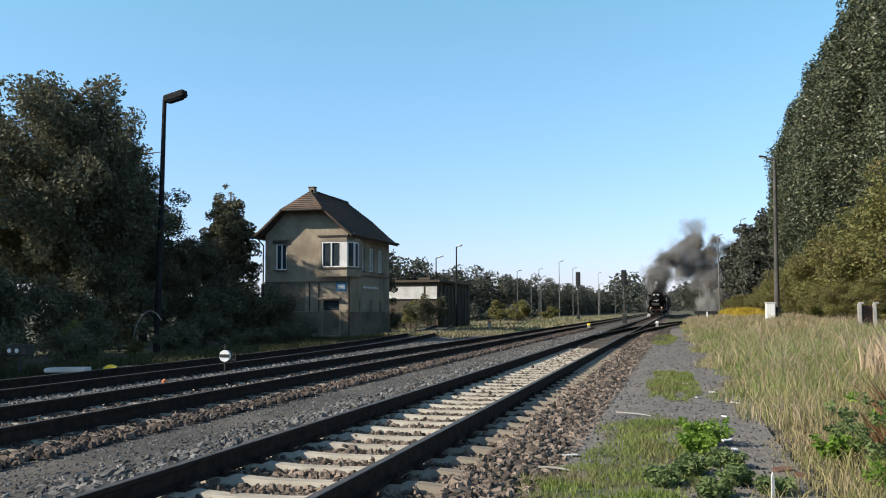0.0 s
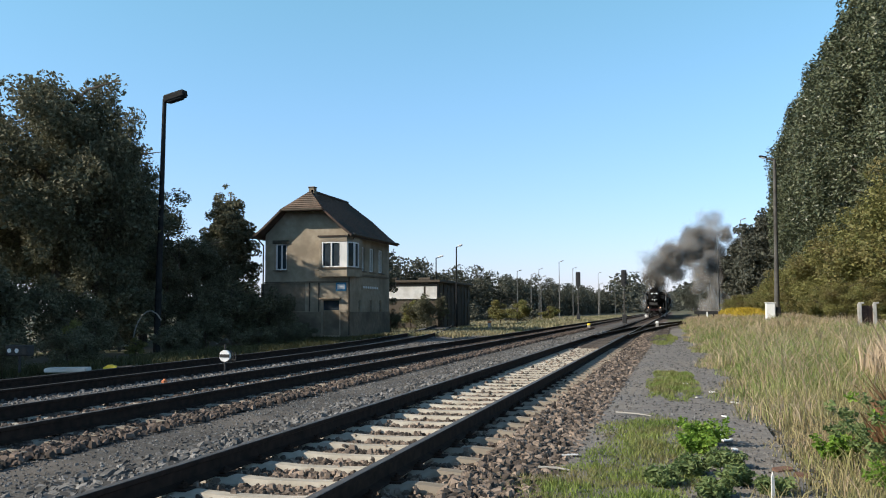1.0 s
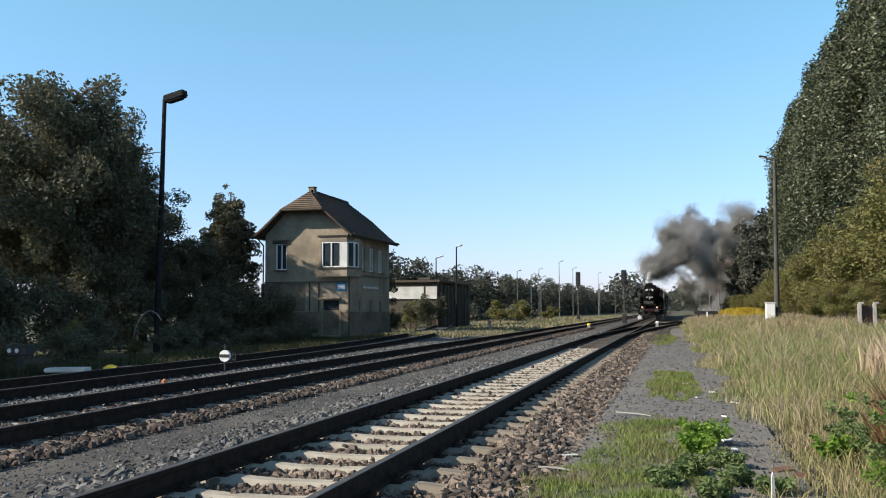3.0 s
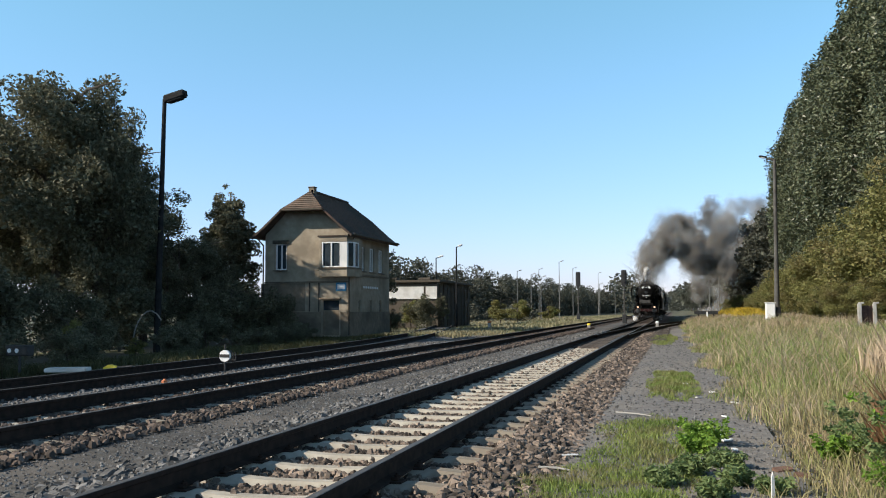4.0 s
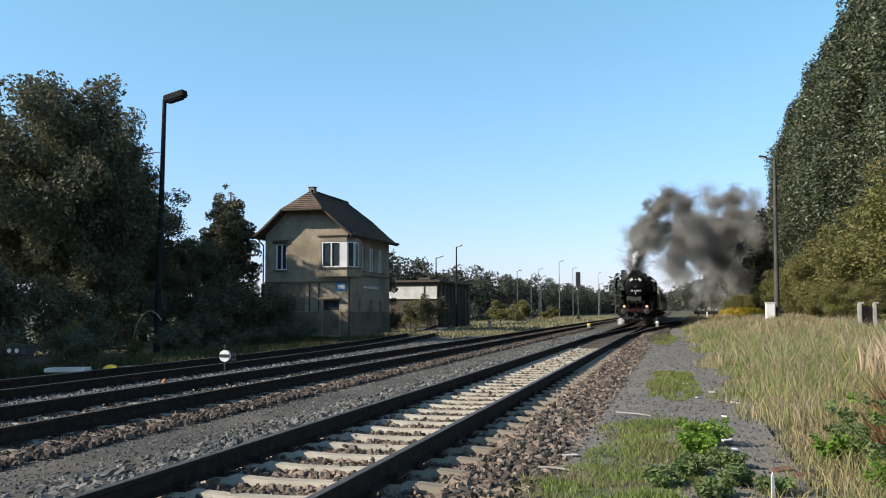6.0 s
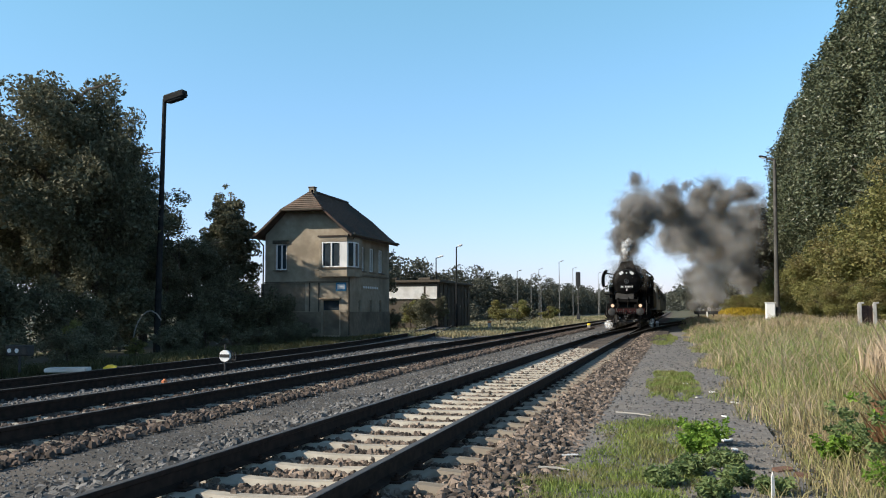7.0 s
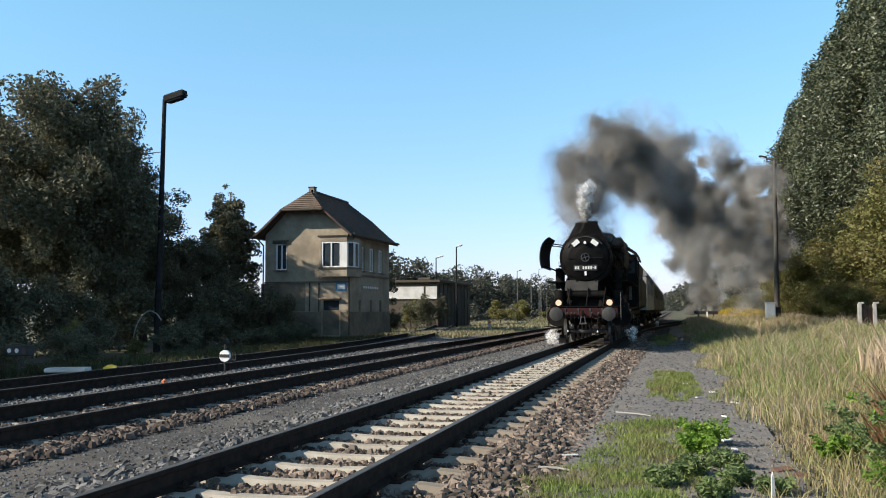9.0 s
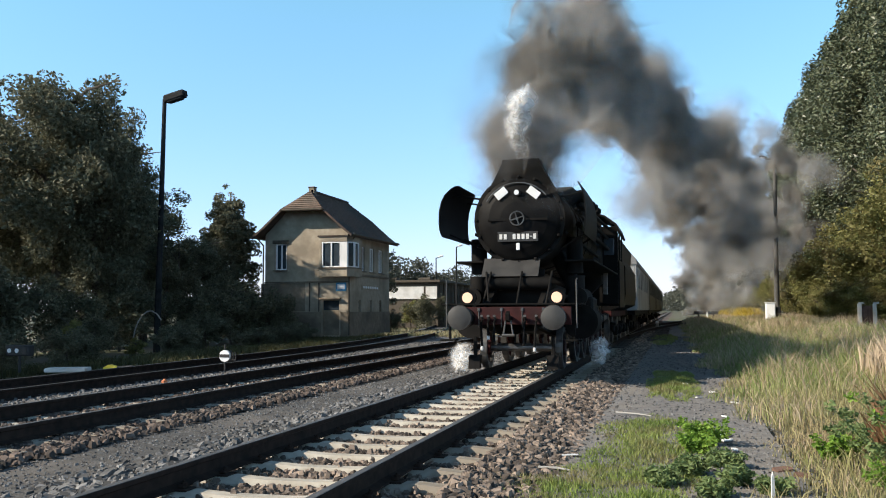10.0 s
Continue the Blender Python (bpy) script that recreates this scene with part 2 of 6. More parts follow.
def data_part(name, verts, faces, material, parent=None, label="", kind=""):
    me = bpy.data.meshes.new(name)
    me.from_pydata(verts, [], faces)
    me.materials.append(material)
    ob = new(name, me)
    if parent:
        ob.parent = parent
    return tagged(ob, label, kind=kind)


def B():
    return bmesh.new()


def thing(name, label, category, m=None, group=""):
    ob = tagged(new(name), label, category, group)
    if m is not None:
        ob.matrix_basis = m
    return ob


RAIL = 0.28  # height of the rail heads over the ground

# ---------- ground ----------
T1, T2 = 0.0, -4.5


def t3_x(y):
    """Centre line of the siding that bends away past the signal box."""
    return -8.05 - 0.0026 * max(0.0, y - 18) ** 2 if y < 60 else -12.64 - 0.22 * (y - 60)


def branch_x(y):
    """Centre line of the branch that leaves the main track by the turnout."""
    return 0.0 if y < 34 else 0.00115 * (y - 34) ** 2 if y < 90 else 3.606 + 0.129 * (y - 90)


def ground_z(x, y):
    z = 0.0
    if x > 4.2:
        z += min(0.55, 0.11 * (x - 4.2)) * min(1.0, max(0.0, (y - 4) / 18))
    if x < -11.5:
        z += -min(0.25, 0.06 * (-11.5 - x))
    return z


def build_ground():
    xs = [-3000, -1200, -500, -200, -100, -60, -45, -36, -30] + [-26 + 0.8 * i for i in range(66)] + [30, 40, 60, 100, 200, 500, 1200, 3000]
    ys = [-3000, -800, -200, -60, -20, -8] + [-4 + 1.0 * i for i in range(110)] + [112 + 8 * i for i in range(26)] + [380, 480, 700, 1200, 2500, 4500]
    verts, faces = [], []
    for y in ys:
        for x in xs:
            n = noise.noise(Vector((x * 0.35, y * 0.35, 0))) * 0.05 + noise.noise(Vector((x * 1.3, y * 1.3, 3))) * 0.018
            flat = -0.01 if -12 < x < 4 else n
            verts.append((x, y, ground_z(x, y) + flat - 0.02))
    w = len(xs)
    for j in range(len(ys) - 1):
        for i in range(w - 1):
            faces.append((j * w + i, j * w + i + 1, (j + 1) * w + i + 1, (j + 1) * w + i))
    ob = data_part("ground", verts, faces, M["soil"])
    tagged(ob, "bare soil and thin grass beside the tracks", "ground", kind="structure")


build_ground()


def strip(name, edges, y0, y1, material, label, category, step=0.5, rough=0.02, kind="structure"):
    """A long bed with a cross-section edges(y) -> [(x, z), ...], uneven by a few centimetres."""
    verts, faces = [], []
    n = int((y1 - y0) / step) + 1
    w = None
    for j in range(n + 1):
        y = y0 + (y1 - y0) * j / n
        e = edges(y)
        w = len(e)
        for x, z in e:
            verts.append((x + noise.noise(Vector((x * 2, y * 2, 1))) * rough * 1.5, y, z + noise.noise(Vector((x * 3, y * 3, 7))) * rough))
    for j in range(n):
        for i in range(w - 1):
            faces.append((j * w + i, j * w + i + 1, (j + 1) * w + i + 1, (j + 1) * w + i))
    ob = data_part(name, verts, faces, material)
    return tagged(ob, label, category, kind=kind)


def bed(cx, half, top=0.075):
    """Cross-section of a ballast bed about cx(y)."""
    def edges(y):
        c = cx(y)
        us = np.concatenate([[-half - 0.75], np.linspace(-half, half, 13), [half + 0.75]])
        return [(c + u, top + 0.01 if abs(u) <= half else -0.05) for u in us]
    return edges


strip("ballast_bed_main", bed(lambda y: T1, 1.35, 0.02), -4, 420, M["ballast"], "brown stone ballast under the main track", "ballast", 0.6)
strip("ballast_bed_second", bed(lambda y: T2, 1.3, 0.035), -4, 420, M["ballast"], "brown stone ballast under the second track", "ballast", 0.6)
strip("ballast_bed_siding", bed(t3_x, 1.25, 0.06), -4, 75, M["ballast_grey"], "grey stone ballast under the siding", "ballast", 0.6)
strip("ballast_bed_branch", bed(branch_x, 1.4, 0.01), 40, 200, M["ballast"], "brown stone ballast under the branch track", "ballast", 0.8)
strip("path_right", lambda y: [(1.7 + 0.2 * i + 0.12 * noise.noise(Vector((y * 0.4, i, 5))), 0.02) for i in range(13)], -4, 110, M["cinder_light"],
      "dark cinder footpath beside the main track", "path", 0.5, 0.015)
strip("path_between", lambda y: [(-3.45 + 0.2 * i, 0.03) for i in range(9)], -4, 200, M["cinder"],
      "dark cinder strip between the tracks", "path", 0.5, 0.012)


# ---------- tracks ----------
def sweep(pts, profile, close=True):
    """Profile of (x, z) pairs carried along pts (x, y, z) lying roughly along y."""
    verts, faces = [], []
    k = len(profile)
    for i, p in enumerate(pts):
        a, b = Vector(pts[max(0, i - 1)]), Vector(pts[min(len(pts) - 1, i + 1)])
        d = (b - a).normalized()
        s = Vector((d.y, -d.x, 0)).normalized()
        for u, v in profile:
            verts.append(tuple(Vector(p) + s * u + Vector((0, 0, v))))
    for i in range(len(pts) - 1):
        for j in range(k if close else k - 1):
            faces.append((i * k + j, i * k + (j + 1) % k, (i + 1) * k + (j + 1) % k, (i + 1) * k + j))
    if close:
        faces += [tuple(range(k))[::-1], tuple((len(pts) - 1) * k + j for j in range(k))]
    return verts, faces


RAIL_SIDE = [(-0.075, -0.172), (0.075, -0.172), (0.075, -0.160), (0.014, -0.140), (0.009, -0.135), (0.009, -0.050), (0.036, -0.036), (0.036, -0.006),
             (0.028, -0.001), (-0.028, -0.001), (-0.036, -0.006), (-0.036, -0.036), (-0.009, -0.050), (-0.009, -0.135), (-0.014, -0.140), (-0.075, -0.160)]


def rail_line(pts, parent):
    v, f = sweep(pts, RAIL_SIDE)
    r = data_part("rail", v, f, M["rail"], parent)
    v, f = sweep([(p[0], p[1], p[2] + 0.001) for p in pts], [(-0.031, -0.003), (-0.029, 0.0), (0.029, 0.0), (0.031, -0.003)], False)
    data_part("running_surface", v, f, M["rail_top"], r, "bright worn rail head")
    return r


def track(name, cx, y0, y1, label, z=RAIL, step=2.0, sides=(-1, 1)):
    t = thing(name, label, "railway track")
    t["kind"] = "structure"
    n = int((y1 - y0) / step)
    for s in sides:
        rail_line([(cx(y0 + i * step) + s * 0.753, y0 + i * step, z) for i in range(n + 1)], t)
    return t


track_main = track("track_main", lambda y: T1, -6, 420, "straight main track with worn rails on pale concrete sleepers", step=6)
track_second = track("track_second", lambda y: T2, -6, 420, "second track with rusty rails on concrete sleepers", step=6)
track_siding = track("track_siding", t3_x, -6, 76, "rusty siding that bends away past the signal box", z=0.25)
track_branch = track("track_branch", branch_x, 44, 200, "branch track leaving the main track through a turnout")
rail_line([(0.66, 34 + 2 * i, RAIL) for i in range(6)], track_branch)

SPAC, FIRST = 0.6636, 7.086


def sleeper_mesh():
    """Concrete sleeper: waisted, sloping rail seats, bevelled edges."""
    bm = B()
    prof = [(-1.3, 0.12), (-1.25, 0.17), (-1.05, 0.185), (-0.55, 0.185), (-0.25, 0.168), (0.25, 0.168), (0.55, 0.185), (1.05, 0.185), (1.25, 0.17), (1.3, 0.12)]
    rows = []
    for x, h in prof:
        wb, wt = (0.12, 0.07) if abs(x) > 0.4 else (0.105, 0.06)
        rows.append([bm.verts.new(q) for q in ((x, -wb, -0.05), (x, -wb, h - 0.05), (x, -wt, h), (x, wt, h), (x, wb, h - 0.05), (x, wb, -0.05))])
    for a, b in zip(rows, rows[1:]):
        for j in range(5):
            bm.faces.new((a[j], a[j + 1], b[j + 1], b[j]))
    bm.faces.new(rows[0])
    bm.faces.new(rows[-1][::-1])
    bmesh.ops.recalc_face_normals(bm, faces=bm.faces[:])
    bmesh.ops.translate(bm, vec=(0, 0, -0.098), verts=bm.verts[:])
    return mesh_of("sleeper", bm, M["concrete"])


def clip_mesh():
    """Rail fastening: rib plate, bolt and nut."""
    bm = B()
    box(bm, (0, 0, 0.008), (0.34, 0.16, 0.016), 0.004)
    for s in (-1, 1):
        box(bm, (s * 0.095, 0, 0.03), (0.06, 0.07, 0.03), 0.008)
        cyl(bm, (s * 0.11, 0, 0.02), (s * 0.11, 0, 0.075), 0.013, seg=6)
        cyl(bm, (s * 0.11, 0, 0.04), (s * 0.11, 0, 0.06), 0.024, seg=6)
    return mesh_of("fastening", bm, M["rail"])


def timber_mesh(half):
    bm = B()
    box(bm, (0, 0, 0.0), (half * 2, 0.25, 0.16), 0.012)
    return mesh_of("timber", bm, M["timber"])


SLEEPER, CLIP = sleeper_mesh(), clip_mesh()
TIMBER, TIMBER_LONG = timber_mesh(1.3), timber_mesh(2.1)


def lay(parent, mesh, name, x, y, z, turn=0.0):
    o = new(name, mesh)
    o.parent = parent
    o.matrix_basis = pose(x, y, z, random.uniform(-0.3, 0.3), random.uniform(-0.3, 0.3), turn + random.uniform(-0.7, 0.7))
    return o


def lay_tracks():
    y = FIRST - 17 * SPAC
    while y < 33.5:
        s = lay(track_main, SLEEPER, "sleeper", random.uniform(-0.015, 0.015), y, RAIL - 0.26)
        if y < 20:
            for u in (-0.753, 0.753):
                c = new("fastening", CLIP)
                c.parent = s
                c.matrix_basis = pose(u, 0, 0.083)
        y += SPAC
    y = 33.9
    while y < 90:
        long = 42 < y < 70
        lay(track_main, TIMBER_LONG if long else TIMBER, "timber", 0.5 if long else 0.0, y, RAIL - 0.255)
        y += 0.6
    y = -3.0
    while y < 60:
        lay(track_second, SLEEPER, "sleeper", T2 + random.uniform(-0.02, 0.02), y, RAIL - 0.262)
        y += 0.64
    y = -2.0
    while y < 50:
        lay(track_siding, TIMBER, "timber", t3_x(y), y, 0.25 - 0.255, math.degrees(math.atan((t3_x(y + 1) - t3_x(y - 1)) / -2)))
        y += 0.66


lay_tracks()


def stones(name, pick, count, material, label, size=(0.025, 0.055), seed=1):
    """Loose broken stones, each an irregular six-cornered lump, scattered by pick(rng) -> x, y, z."""
    rng = random.Random(seed)
    verts, faces = [], []
    for _ in range(count):
        x, y, z = pick(rng)
        r = rng.uniform(*size) * (1 + 0.012 * max(0, y - 10))
        a = rng.uniform(0, 6.283)
        b = len(verts)
        ring = [(a + k * 1.2566 + rng.uniform(-0.4, 0.4), rng.uniform(0.7, 1.25)) for k in range(5)]
        tx, ty, tilt = rng.uniform(-0.5, 0.5), rng.uniform(-0.5, 0.5), rng.uniform(0.4, 0.85)
        for t, q in ring:
            verts.append((x + math.cos(t) * r * q, y + math.sin(t) * r * q, z + rng.uniform(-0.6, 0.15) * r))
        for t, q in ring:
            cx, cy = math.cos(t) * q * 0.62, math.sin(t) * q * 0.62
            verts.append((x + cx * r, y + cy * r, z + r * (tilt + tx * cx + ty * cy)))
        for k in range(5):
            faces.append((b + k, b + (k + 1) % 5, b + 5 + (k + 1) % 5, b + 5 + k))
        faces.append(tuple(b + 5 + k for k in range(5)))
    ob = data_part(name, verts, faces, material)
    return tagged(ob, label, "ballast", kind="stuff")


def near_y(rng, a, b, power=1.7):
    return a + (b - a) * rng.random() ** power


def shoulder(x0, x1, y0, y1, base, slope_from=None, slope_to=None, power=1.7):
    def pick(rng):
        x = rng.uniform(x0, x1)
        z = base
        if slope_from is not None:
            u = (x - slope_from) / (slope_to - slope_from)
            z = base + (-0.02 - base) * min(1, max(0, u))
        return x, near_y(rng, y0, y1, power), z
    return pick


stones("ballast_stones_right", shoulder(1.3, 2.05, 3, 60, 0.09, 1.35, 2.05), 13000, M["stone"], "brown broken ballast stones on the shoulder", seed=2, size=(0.026, 0.066))
def between_sleepers(rng):
    """Stones heaped in the gaps between the concrete sleepers, with a few spilled over."""
    n = int(46 * rng.random() ** 1.4)
    y = 3.5 + 0.0 + (FIRST - 5 * SPAC - 3.5) % SPAC + n * SPAC
    spill = rng.random() < 0.015
    return rng.uniform(-1.2, 1.2), y + (rng.uniform(0.0, SPAC) if spill else rng.uniform(0.1, SPAC - 0.1)), rng.uniform(0.02, 0.052) + 0.05 * spill


stones("ballast_stones_inner", between_sleepers, 23000, M["stone"], "brown ballast stones between the sleepers", seed=3, size=(0.022, 0.045))
stones("ballast_stones_left", shoulder(-2.25, -1.05, 3, 60, 0.06, -1.3, -2.2), 13000, M["stone_grey"], "grey ballast stones beside the main track", seed=4, size=(0.03, 0.07))
stones("ballast_stones_second", shoulder(-6.2, -2.95, 4, 70, 0.065), 30000, M["stone_dark"], "brown ballast stones of the second track", seed=5, size=(0.03, 0.06))
stones("ballast_stones_siding", shoulder(-7.5, -5.6, 6, 60, 0.05), 15000, M["stone_grey"], "pale grey ballast stones beside the siding", seed=6, size=(0.03, 0.06))
stones("ballast_stones_behind", shoulder(-2.2, 2.0, -4, 3.2, 0.07, power=1.0), 7000, M["stone"], "brown ballast stones along the track", seed=9, size=(0.03, 0.065))
stones("path_gravel", shoulder(1.9, 4.2, 4, 50, 0.018), 9000, M["stone_grey"], "loose grey gravel on the footpath", seed=7, size=(0.008, 0.025))
stones("strip_gravel", shoulder(-3.3, -2.1, 4, 60, 0.028), 9000, M["stone_grey"], "fine gravel on the strip between the tracks", seed=8, size=(0.008, 0.022))

# ---------- signal box ----------
def window(parent, w, h, depth=0.1, panes=2, frame_mat="white", name="window"):
    """A casement: outer frame, mullions and a pane for each light, facing -y with its sill at the origin."""
    wd = new(name)
    wd.parent = parent
    bm = B()
    t = 0.07
    for x in (-w / 2 + t / 2, w / 2 - t / 2):
        box(bm, (x, 0, h / 2), (t, depth, h), 0.006)
    for z in (t / 2, h - t / 2):
        box(bm, (0, 0.003, z), (w - 2 * t, depth, t), 0.006)
    for i in range(1, panes):
        box(bm, (-w / 2 + w * i / panes, 0.004, h / 2), (t * 1.1, depth, h - 2 * t), 0.006)
    part("frame", bm, M[frame_mat], wd)
    for i in range(panes):
        bm = B()
        pw = w / panes - t
        box(bm, (-w / 2 + w * (i + 0.5) / panes, 0.02, h / 2), (pw, 0.012, h - 2 * t))
        part("pane", bm, M["glass"], wd)
    return wd


def wall_with_holes(name, length, height, thick, holes, material, parent, label=""):
    """A wall along +x from 0 to length, outer face at y = 0, with rectangular openings (x0, x1, z0, z1)."""
    bm = B()
    xs = sorted({0, length, *(v for h in holes for v in h[:2])})
    zs = sorted({0, height, *(v for h in holes for v in h[2:])})
    for x0, x1 in zip(xs, xs[1:]):
        for z0, z1 in zip(zs, zs[1:]):
            cx, cz = (x0 + x1) / 2, (z0 + z1) / 2
            if not any(h[0] < cx < h[1] and h[2] < cz < h[3] for h in holes):
                box(bm, (cx, thick / 2, cz), (x1 - x0, thick, z1 - z0))
    bmesh.ops.remove_doubles(bm, verts=bm.verts[:], dist=0.001)
    return part(name, bm, material, parent, label)


def signal_box():
    X0, X1, Y0, Y1 = -21.45, -16.05, 52.0, 60.2   # walls
    EAVE, RIDGE, HIP = 6.25, 8.95, 7.72
    W, L = X1 - X0, Y1 - Y0
    sb = thing("signal_box", "two-storey signal box with stained ochre plaster and brown half-hipped roof", "building", pose(X0, Y0, -0.1))
    sb.matrix_basis = pose(X0, Y0, -0.1)
    # front gable wall, lower and upper
    front = [(0.68, 1.42, 4.08, 5.68), (3.78, 4.85, 0.1, 2.2)]
    wall_with_holes("wall", W, EAVE, 0.35, front, M["plaster"], sb, "stained ochre plaster gable wall")
    bm = B()
    hx = W * (HIP - EAVE) / (RIDGE - EAVE) / 2
    prism(bm, [(0, EAVE), (W, EAVE), (W - hx, HIP), (hx, HIP)], 0.0, 0.35)
    part("gable", bm, M["plaster"], sb)
    bm = B()
    prism(bm, [(0, EAVE), (W, EAVE), (W - hx, HIP), (hx, HIP)], L - 0.35, L)
    part("gable", bm, M["plaster"], sb)
    # long walls
    holes = [(1.85, 2.75, 4.05, 5.6), (3.7, 4.6, 4.05, 5.6), (5.55, 6.45, 4.05, 5.6), (1.6, 2.0, 1.3, 2.25), (3.75, 4.15, 1.3, 2.25), (5.7, 6.1, 1.3, 2.25)]
    side = wall_with_holes("wall", L - 0.7, EAVE, 0.35, holes, M["plaster"], sb, "plaster side wall facing the tracks")
    side.matrix_basis = pose(W, 0.35, 0, 0, 0, 90)
    back = wall_with_holes("wall", L - 0.7, EAVE, 0.35, [], M["plaster"], sb)
    back.matrix_basis = pose(0, L - 0.35, 0, 0, 0, -90)
    rear = wall_with_holes("wall", W, EAVE, 0.35, [], M["plaster"], sb)
    rear.matrix_basis = pose(W, L, 0, 0, 0, 180)
    # plinth, string course and pilasters, a little proud
    bm = B()
    for x0, x1 in ((-0.03, 3.7), (4.95, W + 0.03)):
        box(bm, ((x0 + x1) / 2, -0.02, 0.75), (x1 - x0, 0.06, 1.5), 0.01)
    part("plinth", bm, M["plaster_dark"], sb, "dark plinth")
    bm = B()
    box(bm, (W + 0.02, L / 2, 0.75), (0.06, L, 1.5), 0.01)
    part("plinth", bm, M["plaster_dark"], sb, "dark plinth")
    bm = B()
    box(bm, (W / 2, -0.03, 3.32), (W + 0.08, 0.08, 0.1), 0.01)
    part("string_course", bm, M["plaster_dark"], sb)
    bm = B()
    box(bm, (W + 0.03, L / 2, 3.78), (0.09, L, 0.12), 0.01)
    part("string_course", bm, M["plaster_dark"], sb)
    for x in (2.95, 3.55):
        bm = B()
        box(bm, (x, -0.025, 2.4), (0.07, 0.06, 1.75), 0.005)
        part("pipe", bm, M["wood_dark"], sb)
    # flat darker panel added over the lower left gable; no gateway stands here
    bm = B()
    box(bm, (1.2, -0.012, 2.4), (2.9, 0.02, 1.7), 0.0)
    part("dark_wall_panel", bm, M["plaster_dark"], sb, "added panel of darker plaster on the lower gable wall")
    # windows on both floors
    w = window(sb, 0.74, 1.6, panes=2)
    w.matrix_basis = pose(1.05, 0.14, 4.08)
    bm = B()
    box(bm, (0, -0.2, -0.04), (0.95, 0.22, 0.07), 0.01)
    part("sill", bm, M["plaster_dark"], w)
    bm = B()
    box(bm, (0, -0.17, 1.72), (1.1, 0.12, 0.22), 0.02)
    part("blind_box", bm, M["wood_dark"], w)
    for y in (1.85, 3.7, 5.55):
        w = window(sb, 0.9, 1.55, panes=2)
        w.matrix_basis = pose(W - 0.14, y + 0.45 + 0.35, 4.05, 0, 0, 90)
        bm = B()
        box(bm, (0, -0.18, -0.03), (1.05, 0.2, 0.06), 0.01)
        part("sill", bm, M["plaster_dark"], w)
    for y in (1.6, 3.75, 5.7):
        w = window(sb, 0.4, 0.95, panes=1, frame_mat="wood_dark")
        w.matrix_basis = pose(W - 0.16, y + 0.2 + 0.35, 1.3, 0, 0, 90)
    # corner bay on the upper floor
    bay = new("bay")
    bay.parent = sb
    bx0, bx1, by0, by1 = 3.72, W + 0.42, -0.5, 1.35
    plan = [(bx0, 0.0), (bx0, by0), (bx1 - 0.3, by0), (bx1, by0 + 0.5), (bx1, by1), (W, by1), (W, 0.0)]
    for z0, z1, nm, mt in ((3.62, 4.1, "bay_base", "plaster"), (5.72, 6.02, "bay_top", "plaster")):
        bm = B()
        prism(bm, plan, z0, z1, "z")
        part(nm, bm, M[mt], bay)
    bm = B()
    box(bm, (bx0 + 0.09, (by0 + 0.0) / 2, 4.91), (0.18, -by0, 1.62), 0.01)
    part("bay_cheek", bm, M["plaster"], bay)
    bm = B()
    prism(bm, [(x * 1.0 + (0.06 if x > 5 else -0.06), y - 0.06) for x, y in plan], 6.02, 6.1, "z")
    part("bay_roof", bm, M["roof"], bay)
    bm = B()
    prism(bm, [(bx0 - 0.05, -0.02), (bx0 - 0.05, by0 - 0.07), (bx1 - 0.28, by0 - 0.07), (bx1 + 0.05, by0 + 0.47), (bx1 + 0.05, by1), (W + 0.04, by1), (W + 0.04, -0.02)], 4.1, 4.17, "z")
    part("sill", bm, M["plaster_dark"], bay)
    w = window(bay, 1.2, 1.52, panes=2, name="bay_window")
    w.matrix_basis = pose(bx0 + 0.2 + 0.6, by0 + 0.06, 4.18)
    bm = B()
    box(bm, (bx0 + 1.61, by0 + 0.06, 4.94), (0.42, 0.08, 1.52), 0.01)
    part("blind", bm, M["white"], bay, "drawn white blind")
    w = window(bay, 0.55, 1.52, panes=1, name="bay_window")
    w.matrix_basis = pose(bx1 - 0.17, by0 + 0.3, 4.18, 0, 0, 59)
    w = window(bay, 0.75, 1.52, panes=1, name="bay_window")
    w.matrix_basis = pose(bx1 - 0.05, by0 + 0.98, 4.18, 0, 0, 90)
    bm = B()
    box(bm, (bx1 - 0.1, by1 - 0.15, 4.94), (0.2, 0.3, 1.54), 0.01)
    part("bay_cheek", bm, M["plaster"], bay)
    # doorway with a fanlight
    bm = B()
    box(bm, (4.31, 0.2, 0.85), (1.05, 0.06, 1.5), 0.01)
    part("door", bm, M["plaster_dark"], sb, "weathered plank door")
    bm = B()
    box(bm, (4.31, 0.2, 1.9), (1.05, 0.05, 0.58), 0.0)
    part("fanlight", bm, M["glass"], sb)
    bm = B()
    box(bm, (4.31, -0.1, 2.3), (1.35, 0.3, 0.1), 0.015)
    part("door_hood", bm, M["plaster_dark"], sb)
    # sign plates
    bm = B()
    box(bm, (4.98, -0.02, 3.02), (0.66, 0.03, 0.5), 0.01)
    sg = part("sign_plate", bm, M["blue"], sb, "small blue enamel sign with white panel")
    bm = B()
    box(bm, (4.98, -0.039, 3.02), (0.46, 0.006, 0.3))
    part("panel", bm, M["white"], sg)
    bm = B()
    box(bm, (W + 0.02, 4.2, 3.05), (0.03, 3.4, 0.34), 0.01)
    sg = part("name_board", bm, M["plaster"], sb, "faded station name board")
    bm = B()
    for i in range(7):
        box(bm, (W + 0.038, 2.85 + i * 0.44, 3.05), (0.008, 0.3, 0.14))
    part("lettering", bm, M["white"], sg)
